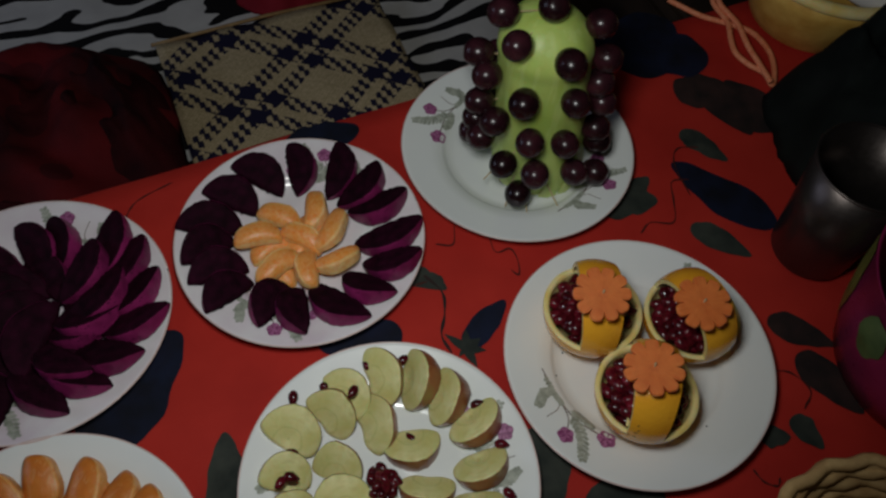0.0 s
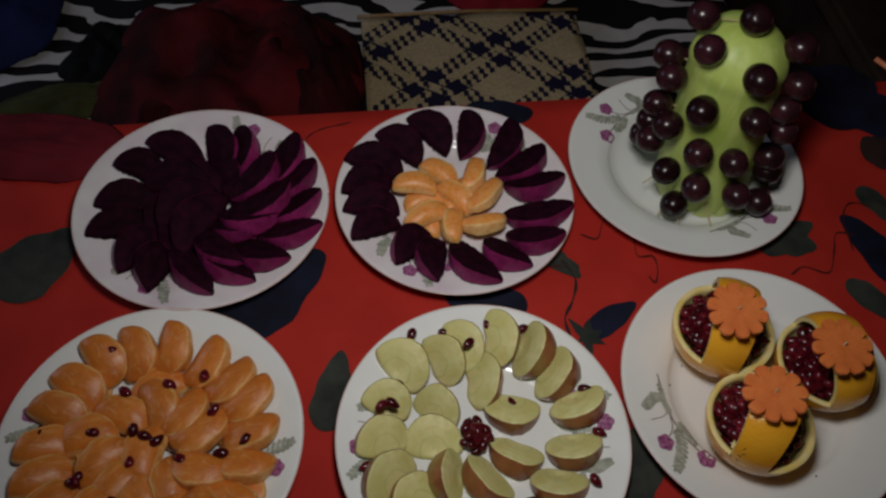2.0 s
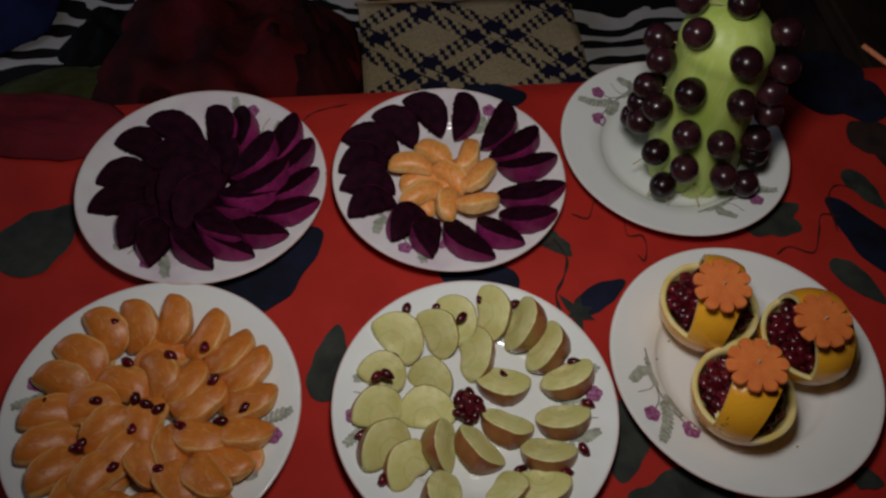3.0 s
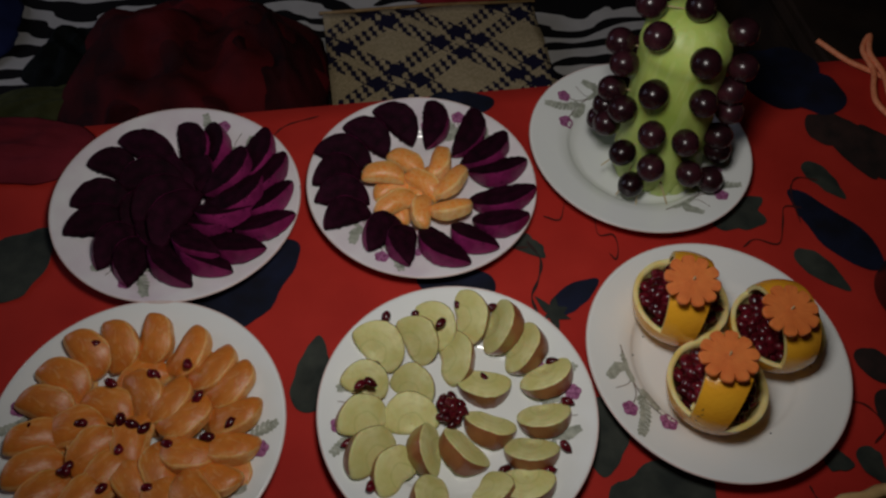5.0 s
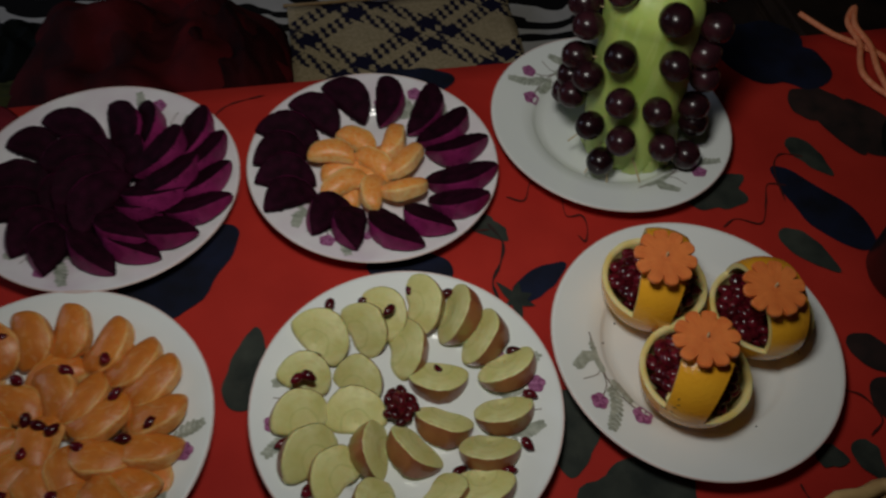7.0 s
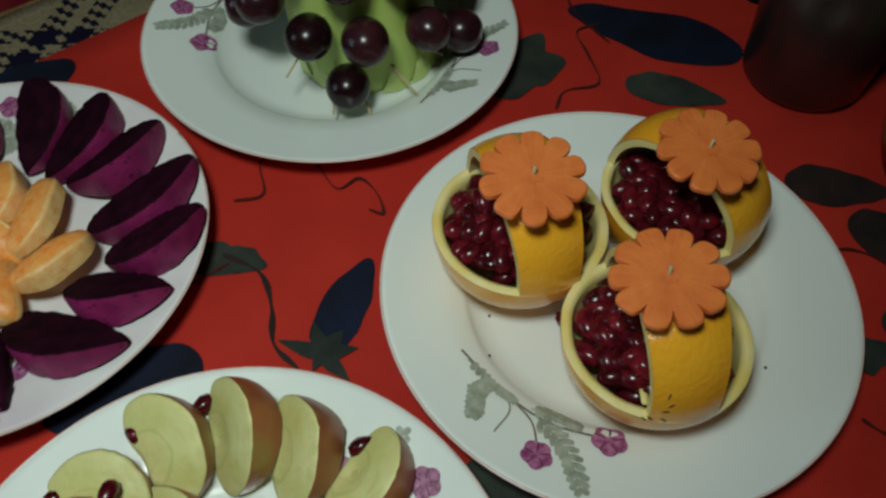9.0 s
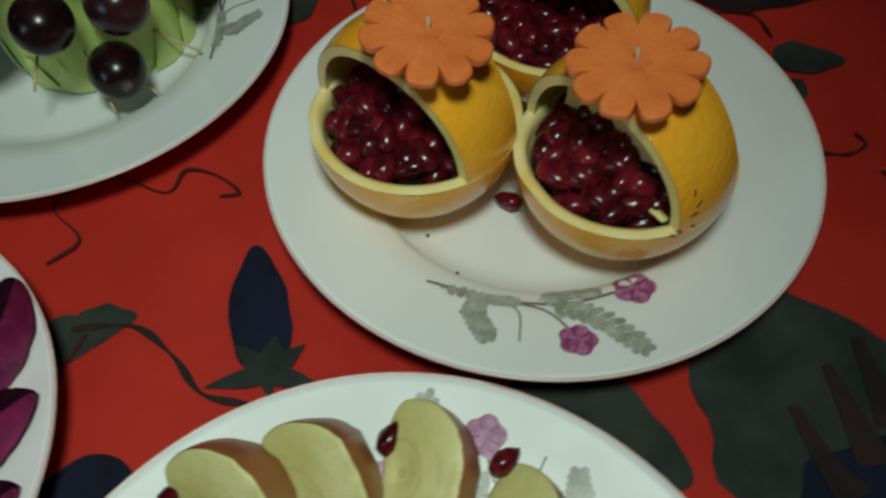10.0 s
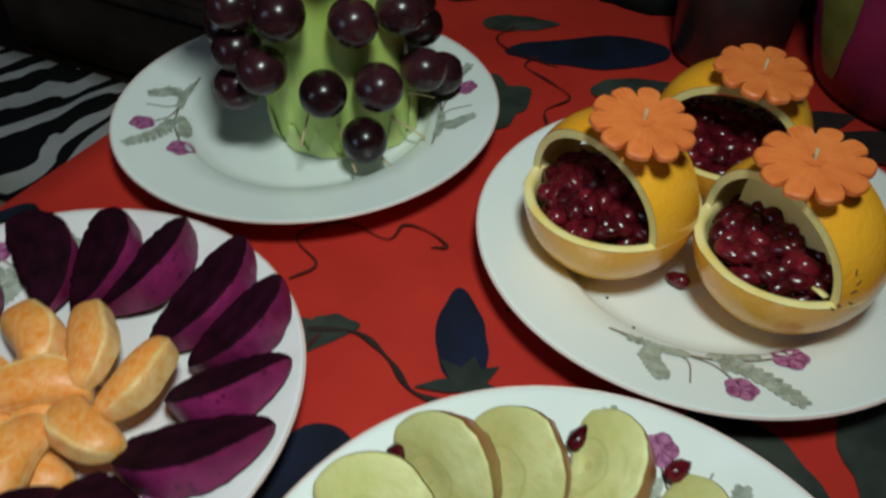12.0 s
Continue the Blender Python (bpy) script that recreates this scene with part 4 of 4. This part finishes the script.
# ---- orange baskets ----
def basket(x, y, foot, size, flower_at, flower_tilt, fill):
    r, rim, wall_t, bw = 0.0362, 0.0345, 0.0042, 0.0138
    thing = tagged(new("orange_basket"), "orange carved into a handled basket filled with pomegranate seeds", "orange basket", "orange baskets")
    thing.matrix_basis = pose(x, y, T + 0.0045, 0, 0, foot) @ Matrix.Scale(size, 4)
    zc = r * 0.97
    lo = math.asin(-0.96)
    hi = math.asin((rim - zc) / r)
    outer = [(0.0, 0.0)] + [(r * math.cos(lo + (hi - lo) * k / 18), zc + r * math.sin(lo + (hi - lo) * k / 18)) for k in range(19)]
    shell = lathe(outer, 72, lambda a, z: 1 + 0.012 * noise.noise((math.cos(a) * 2, math.sin(a) * 2, z * 40 + x * 90)))
    put("peel_bowl", shell, peel, thing)
    ri = r - wall_t
    inner = [(r * math.cos(hi) * 1.001, rim + 0.0002)] + [(r * math.cos(hi) - wall_t * 0.5, rim + 0.0012)] + [(ri * math.cos(hi - (hi + 1.2) * k / 10), zc + ri * math.sin(hi - (hi + 1.2) * k / 10)) for k in range(11)]
    put("pith_wall", lathe(inner, 72, lambda a, z: 1 + 0.010 * noise.noise((math.cos(a) * 3, math.sin(a) * 3, z * 40 + y * 90))), pith, thing, "cream pith inside the cut orange")
    def band(rr):
        rows = []
        for i in range(33):
            row = []
            for j in range(9):
                half = bw * (1 + 0.10 * math.cos(2 * (i / 32 - 0.5) * math.pi))
                v = half * (j / 4 - 1)
                q = math.sqrt(rr * rr - v * v)
                t0 = math.asin(max(-1, min(1, (rim - 0.0015 - zc) / q)))
                th = t0 + (math.pi - 2 * t0) * i / 32
                row.append(Vector((q * math.cos(th), v, zc + q * math.sin(th))))
            rows.append(row)
        return rows
    bm = bmesh.new()
    g = [[bm.verts.new(p) for p in row] for row in band(r)]
    for a, b in zip(g, g[1:]):
        for j in range(8):
            bm.faces.new((a[j], a[j + 1], b[j + 1], b[j]))
    put("handle", bm, peel, thing)
    bm = bmesh.new()
    top, low = band(r - 0.0002), band(r - wall_t * 0.8)
    for side in (0, 8):
        ga, gb = [bm.verts.new(row[side]) for row in top], [bm.verts.new(row[side]) for row in low]
        for k in range(32):
            bm.faces.new((ga[k], ga[k + 1], gb[k + 1], gb[k]))
    g = [[bm.verts.new(p) for p in row] for row in low]
    for a, b in zip(g, g[1:]):
        for j in range(8):
            bm.faces.new((a[j], a[j + 1], b[j + 1], b[j]))
    put("handle_pith", bm, pith, thing, "cream pith under the handle")
    # the seeds that fill it
    surface = int(fill * 0.66)
    for k in range(fill):
        top = k < surface
        q = (ri - 0.0050) * math.sqrt(((k if top else k - surface) + 0.5) / (surface if top else fill - surface))
        a = 2.39996 * k + (0 if top else 1.3)
        z = rim - 0.0055 + 0.0130 * (1 - (q / ri) ** 2) - (0 if top else 0.0055) + rnd.uniform(-0.0016, 0.0016)
        aril(q * math.cos(a) + rnd.uniform(-0.0012, 0.0012), q * math.sin(a) + rnd.uniform(-0.0012, 0.0012), z, True, thing).scale = (1.12, 1.12, 1.15)
    # dark scars on the peel of the front basket
    for px, py, pz in ((0.0325, -0.0078, 0.049), (0.0342, -0.0065, 0.045), (0.0347, -0.0079, 0.0417), (0.0334, -0.014, 0.0348), (0.0341, -0.0122, 0.0362), (0.0353, -0.0077, 0.0364)) if y < -0.08 else ():
        bm = bmesh.new()
        bmesh.ops.create_icosphere(bm, subdivisions=2, radius=1)
        for v in bm.verts:
            v.co = Vector((v.co.x * 0.0014, v.co.y * 0.00035, v.co.z * 0.0003)) * (1 + 0.5 * noise.noise(v.co * 2 + Vector((px * 300, 0, 0))))
        way = Vector((px, py, pz - zc))
        put("peel_scar", bm, scar_brown, thing, at=Matrix.Translation(Vector((0, 0, zc)) + way.normalized() * r) @ way.to_track_quat("Z", "Y").to_matrix().to_4x4() @ pose(0, 0, 0, 0, 0, pz * 9000))
    # the white septum that hangs under the handle
    if y < -0.08:
        bm = bmesh.new()
        for off in (-0.0010, 0.0010):
            rows = []
            for i in range(15):
                px = (i / 14 - 0.5) * 2 * ri * 0.80
                roof = zc + math.sqrt(ri * ri - px * px) - 0.0002
                rows.append([bm.verts.new((px, off - 0.004 + 0.0035 * noise.noise((px * 90, v * 2.0, x * 40)) * (1 - v) + 0.004 * v, rim - 0.002 + (roof - rim + 0.002) * v)) for v in (0, 0.2, 0.4, 0.6, 0.8, 1)])
            for p, q in zip(rows, rows[1:]):
                for j in range(5):
                    bm.faces.new((p[j], p[j + 1], q[j + 1], q[j]))
        put("septum", bm, pith, thing, "torn cream septum under the handle")
    # the carrot flower pinned on the handle
    fl = tagged(new("carrot_flower"), "scalloped orange carrot slice pinned on an orange handle", "carrot flower", "carrot flowers")
    fl.matrix_basis = pose(*flower_at, *flower_tilt)
    n_pet, thick = 10, 0.0029
    bm = bmesh.new()
    ring = []
    steps = 200
    for k in range(steps):
        a = 2 * math.pi * k / steps
        d = abs((a * n_pet / (2 * math.pi)) % 1 - 0.5) * 2
        q = 0.0195 - 0.0056 * math.exp(-((1 - d) / 0.16) ** 1.15) - 0.0005 * d + 0.0009 * noise.noise((math.cos(a) * 3, math.sin(a) * 3, x * 70))
        ring.append((q * math.cos(a), q * math.sin(a)))
    levels = [(0.97, -thick / 2), (1.0, -thick / 2 + 0.0006), (1.0, thick / 2 - 0.0007), (0.965, thick / 2)]
    loops = [[bm.verts.new((px * s, py * s, z)) for px, py in ring] for s, z in levels]
    for a, b in zip(loops, loops[1:]):
        for k in range(steps):
            j = (k + 1) % steps
            bm.faces.new((a[k], a[j], b[j], b[k]))
    for loop, z in ((loops[0], -thick / 2), (loops[-1], thick / 2)):
        mid = bm.verts.new((0, 0, z))
        for k in range(steps):
            bm.faces.new((loop[k], loop[(k + 1) % steps], mid))
    put("petal_disc", bm, carrot_flesh, fl, smooth=False)
    core = bmesh.new()
    pts = [(0.0036 * (1 + 0.10 * math.cos(7 * a)) * math.cos(a), 0.0036 * (1 + 0.10 * math.cos(7 * a)) * math.sin(a)) for a in (2 * math.pi * k / 40 for k in range(40))]
    outline_patch(core, pts, lambda p: thick / 2 + 0.0003)
    put("core", core, carrot_core, fl, "darker carrot core")
    put("toothpick", tube(bmesh.new(), [(0, 0, -0.012), (0.0002, 0, 0.001), (0.0004, 0.0002, 0.0062)], 0.0006, 7), pick_wood, fl, "pale wooden toothpick")
    return thing


basket(0.139, -0.103, 236, 0.97, (0.1335, -0.1010, 0.8275), (-4, -6, 10), 88)
basket(0.136, -0.034, 246, 0.975, (0.1290, -0.0425, 0.8285), (4, -8, 30), 88)
basket(0.200, -0.066, 271, 0.95, (0.1895, -0.0735, 0.8262), (2, -6, 50), 88)

# ---- the gourd with grapes ----
def gourd_axis(z):
    k = (z - 0.757) / 0.17
    return Vector((0.1765 - 0.0125 * k, 0.1215 + 0.0105 * k, z))


def gourd_radius(z):
    k = (z - 0.757) / 0.156
    return 0.0368 - 0.0038 * k if k < 0.8 else max(0.0, 0.035 * math.sqrt(max(0, 1 - ((k - 0.8) / 0.22) ** 2)))


bm = bmesh.new()
rings = []
for i in range(37):
    z = 0.7545 + 0.161 * (i / 36)
    c, q = gourd_axis(z), max(gourd_radius(max(z, 0.757)), 0.0005) * (0.95 if i == 0 else 1)
    rings.append([bm.verts.new((c.x + q * f * math.cos(a), c.y + q * f * math.sin(a), z)) for a, f in
                  ((2 * math.pi * k / 66, 1 + 0.030 * abs(math.cos(5.5 * 2 * math.pi * k / 66)) * (1.3 - (z - 0.7545) * 5) + 0.02 * noise.noise((math.cos(k / 10.5), math.sin(k / 10.5), z * 25))) for k in range(66))])
for a, b in zip(rings, rings[1:]):
    for k in range(66):
        j = (k + 1) % 66
        bm.faces.new((a[k], a[j], b[j], b[k]))
bm.faces.new(rings[0])
bm.faces.new(rings[-1])
gourd = tagged(put("peeled_gourd", bm, gourd_skin), "peeled pale green gourd standing on a plate, studded with grapes", "gourd")

# pointed cuts round the foot of the gourd
for k in range(13):
    a = 2 * math.pi * (k + 0.3 * slice_rnd.random()) / 13
    bm = bmesh.new()
    rows = []
    for i in range(6):
        u = i / 5
        z = 0.7555 + (0.014 + 0.006 * slice_rnd.random()) * u
        c, q = gourd_axis(z), gourd_radius(max(z, 0.757)) * 1.05 + 0.0006
        half = 0.21 * (1 - u) + 0.01
        rows.append([bm.verts.new((c.x + (q - 0.0012 * abs(v)) * math.cos(a + half * v), c.y + (q - 0.0012 * abs(v)) * math.sin(a + half * v), z)) for v in (-1, 0, 1)])
    for p, q in zip(rows, rows[1:]):
        for j in range(2):
            bm.faces.new((p[j], p[j + 1], q[j + 1], q[j]))
    put("carved_point", bm, gourd_pale, gourd, "paler carved point")

bm = bmesh.new()
bmesh.ops.create_uvsphere(bm, u_segments=28, v_segments=18, radius=1)
for v in bm.verts:
    v.co = Vector((v.co.x * 0.0107, v.co.y * 0.0107, v.co.z * 0.0116 - 0.0004 * max(0, v.co.z - 0.9) * 20))
grape_me = bpy.data.meshes.new("grape")
bm.to_mesh(grape_me)
bm.free()
grape_me.materials.append(grape_skin)
grape_me.polygons.foreach_set("use_smooth", [True] * len(grape_me.polygons))
bm = bmesh.new()
tube(bm, [(0, 0, 0.002), (0, 0, -0.030)], 0.00055, 6)
pick_me = bpy.data.meshes.new("toothpick")
bm.to_mesh(pick_me)
bm.free()
pick_me.materials.append(pick_wood)
GRAPES = [
    (0.1372, 0.0841, 0.776), (0.1275, 0.0975, 0.802), (0.1470, 0.0812, 0.7995), (0.1411, 0.0882, 0.832), (0.1677, 0.0809, 0.827),
    (0.1354, 0.0967, 0.8677), (0.1640, 0.0920, 0.9000), (0.1710, 0.0850, 0.8660), (0.1800, 0.0760, 0.793), (0.2040, 0.0790, 0.778),
    (0.1210, 0.1346, 0.838), (0.1196, 0.1230, 0.8110), (0.1230, 0.1120, 0.838), (0.1217, 0.1292, 0.870), (0.1239, 0.1488, 0.874),
    (0.1315, 0.1115, 0.911), (0.1310, 0.1344, 0.921), (0.1630, 0.1230, 0.925), (0.2000, 0.1146, 0.9052), (0.2030, 0.1030, 0.8575),
    (0.2080, 0.0990, 0.838), (0.2060, 0.0960, 0.813), (0.2090, 0.0930, 0.799), (0.2060, 0.1050, 0.8789),
    (0.1215, 0.1370, 0.817), (0.1218, 0.1406, 0.797),
    (0.1400, 0.1560, 0.815), (0.1500, 0.1640, 0.850), (0.1800, 0.1620, 0.830), (0.1980, 0.1440, 0.850), (0.2090, 0.1250, 0.825), (0.1880, 0.1500, 0.890), (0.1550, 0.1610, 0.895),
]
for x, y, z in GRAPES:
    a = gourd_axis(min(z - 0.004, 0.915))
    out = Vector((x, y, z)) - a
    if z < 0.91:
        out.z *= 0.6
    g = tagged(new("grape", grape_me), "dark purple grape pinned on the green gourd", "grape", "grapes on the gourd")
    turn = out.to_track_quat("Z", "Y").to_matrix().to_4x4()
    g.matrix_basis = Matrix.Translation((x, y, z)) @ turn @ Matrix.Scale(0.97 + 0.08 * rnd.random(), 4)
    piece("toothpick", pick_me, g, Matrix(), "pale wooden toothpick")
for x, y, z, ux, uy, uz in ((0.1255, 0.1085, 0.782, -0.9, -0.35, -0.35), (0.1330, 0.0905, 0.768, -0.6, -0.7, -0.35), (0.1450, 0.0820, 0.764, -0.3, -0.9, -0.3), (0.1660, 0.0775, 0.768, 0.1, -0.9, -0.4), (0.1840, 0.0830, 0.776, 0.5, -0.8, -0.3)):
    ob = tagged(new("toothpick", pick_me), "pale wooden toothpick stuck in the gourd", "toothpick", "loose toothpicks")
    ob.matrix_basis = Matrix.Translation((x, y, z)) @ Vector((ux, uy, uz)).to_track_quat("Z", "Y").to_matrix().to_4x4() @ pose(0, 0, 0.008)

# ---- things at the side of the table ----
cup = tagged(new("steel_tumbler"), "dull brushed steel tumbler standing on the tablecloth", "tumbler")
cup.location = (0.342, -0.040, T + 0.001)
put("body", lathe([(0.0, 0.001), (0.024, 0.0), (0.029, 0.002), (0.0315, 0.006), (0.0345, 0.05), (0.0398, 0.110), (0.0386, 0.110), (0.033, 0.05), (0.0295, 0.006), (0.0, 0.005)], 56), steel, cup)
put("rolled_rim", tube(bmesh.new(), [polar(360 * k / 56, 0.0396) + Vector((0, 0, 0.1108)) for k in range(57)], 0.0011, 8), steel, cup)

bowl = tagged(new("pink_bowl"), "pink plastic bowl printed with lime and green leaves", "bowl")
bowl.matrix_basis = pose(0.363, -0.158, T + 0.001) @ Matrix.Scale(1.14, 4)
BOWL = [(0.0, 0.002), (0.055, 0.0), (0.062, 0.003), (0.068, 0.025), (0.073, 0.055), (0.076, 0.090)]
put("body", lathe(BOWL + [(0.0772, 0.0915), (0.0745, 0.090), (0.0715, 0.055), (0.0665, 0.027), (0.058, 0.006), (0.0, 0.005)], 64), pink_plastic, bowl)
for k in range(9):
    wide = k % 3 == 0
    a0, z0, z1 = 2.2 + k * 0.70, (0.012 if wide else 0.045), (0.088 if wide else 0.080)
    bm = bmesh.new()
    rows = []
    for i in range(11):
        u = i / 10
        z = z0 + (z1 - z0) * u
        half = (0.20 if wide else 0.16) * math.sin(math.pi * (0.10 + 0.75 * u)) * (1 + 0.2 * noise.noise((u * 6, k, 0)))
        q = next(r0 + (r1 - r0) * (z - h0) / (h1 - h0) for (r0, h0), (r1, h1) in zip(BOWL[2:], BOWL[3:]) if z <= h1) + 0.0008
        rows.append([bm.verts.new((q * math.cos(a0 + half * t), q * math.sin(a0 + half * t), z)) for t in (-1, -0.6, -0.2, 0.2, 0.6, 1)])
    for a, b in zip(rows, rows[1:]):
        for j in range(5):
            bm.faces.new((a[j], a[j + 1], b[j + 1], b[j]))
    put("printed_leaf", bm, print_lime if wide else print_leafgreen, bowl)


def woven_bowl(name, x, y, r, h, material, label):
    thing = tagged(new(name), label, "basket")
    thing.location = (x, y, T + 0.001)
    put("lining", lathe([(0.0, 0.001), (r * 0.6, 0.001), (r * 0.9, h * 0.6), (r * 0.97, h), (r * 0.95, h), (r * 0.87, h * 0.6), (r * 0.56, 0.004), (0.0, 0.004)], 48), material, thing)
    rows = 7
    for i in range(rows):
        u = i / (rows - 1)
        rr = r * (0.62 + 0.36 * u ** 0.7)
        bm = bmesh.new()
        tube(bm, [(rr * (1 + 0.018 * math.sin(18 * a + math.pi * i)) * math.cos(a), rr * (1 + 0.018 * math.sin(18 * a + math.pi * i)) * math.sin(a), h * (0.06 + 0.94 * u)) for a in (2 * math.pi * k / 90 for k in range(91))], h / rows * 0.62, 6)
        put("woven_coil", bm, material, thing)
    return thing


woven_bowl("wicker_basket", 0.205, -0.281, 0.088, 0.05, wicker, "tan wicker basket standing on the tablecloth")
tub = tagged(new("yellow_tub"), "mustard yellow plastic tub with a cream rim", "tub")
tub.location = (0.520, 0.190, T + 0.001)
put("body", lathe([(0.0, 0.002), (0.055, 0.0), (0.060, 0.003), (0.078, 0.050), (0.082, 0.070), (0.079, 0.070), (0.074, 0.048), (0.056, 0.006), (0.0, 0.005)], 56), yellow_wicker, tub)
put("rim", tube(bmesh.new(), [polar(360 * k / 56, 0.081) + Vector((0, 0, 0.071)) for k in range(57)], 0.006, 10), pith, tub, "cream rounded rim")

dial = tagged(new("kitchen_timer"), "round white plastic device with a dial, in a yellow tub", "device")
dial.location = (0.535, 0.150, T + 0.062)
put("case", lathe([(0.0, 0.0), (0.038, 0.0), (0.044, 0.006), (0.044, 0.022), (0.038, 0.030), (0.0, 0.031)], 48), white_plastic, dial)
for k in range(10):
    a = 2 * math.pi * k / 10
    put("dial_mark", box(bmesh.new(), 0.030, 0, 0.0312, 0.005, 0.0015, 0.0006, 0, pose(0, 0, 0, 0, 0, 36 * k)), dark_print, dial, smooth=False)

cord = bmesh.new()
line = [(0.393, 0.253, 0.006), (0.411, 0.222, 0.006), (0.431, 0.202, 0.006), (0.445, 0.184, 0.006), (0.446, 0.159, 0.006), (0.437, 0.137, 0.006), (0.422, 0.119, 0.006), (0.420, 0.132, 0.010), (0.413, 0.146, 0.010), (0.410, 0.163, 0.010), (0.416, 0.180, 0.010), (0.427, 0.202, 0.010), (0.430, 0.231, 0.010), (0.444, 0.247, 0.013), (0.432, 0.223, 0.013), (0.432, 0.194, 0.013), (0.424, 0.166, 0.013), (0.420, 0.142, 0.013), (0.416, 0.118, 0.013)]
tube(cord, [p + Vector((0, 0, T)) for p in smooth_line(line, 8)], 0.0027, 8)
tagged(put("looped_rope", cord, cord_orange), "looped bright orange rope lying on the tablecloth", "rope")
tagged(put("black_bag", heap(0.105, 0.090, 0.150, 31), bag_black, at=pose(0.478, 0.042, T)), "black cloth bag slumped on the tablecloth behind a tumbler", "bag")

# small scraps
bm = bmesh.new()
box(bm, 0, 0, 0, 0.008, 0.003, 0.0012, 0.0004)
tagged(put("membrane_scrap", bm, pith, at=pose(0.1165, -0.1165, T + 0.0385, 10, 5, 50)), "white scrap of pomegranate membrane among the seeds", "scrap")
leaf = bmesh.new()
rows = []
for i in range(11):
    u = i / 10
    w = 0.007 * math.sin(math.pi * (0.06 + 0.94 * u)) + 0.0003
    rows.append([leaf.verts.new((0.06 * u, w * t, 0.010 * u * (1 - u) * 4 + 0.0012 * abs(t))) for t in (-1, 0, 1)])
for a, b in zip(rows, rows[1:]):
    for j in range(2):
        leaf.faces.new((a[j], a[j + 1], b[j + 1], b[j]))
green_leaf = mat("green_leaf", (0.07, 0.14, 0.02), (0.16, 0.26, 0.05), 90, 0.5, 0.2)
sprout = put("leaf", leaf, green_leaf, at=pose(0.158, -0.244, T + 0.002, 0, 0, 58))
tagged(sprout, "single pointed green leaf lying on the tablecloth", "leaf")
for x, y in ((0.112, -0.045), (0.098, -0.060), (0.176, -0.135)):
    bm = bmesh.new()
    bmesh.ops.create_icosphere(bm, subdivisions=1, radius=0.0007)
    r = math.hypot(x - 0.1579, y + 0.072)
    tagged(put("crumb", bm, dark_print, at=pose(x, y, T + 0.0015 + plate_height(r))), "tiny dark crumb on the white plate", "crumb")
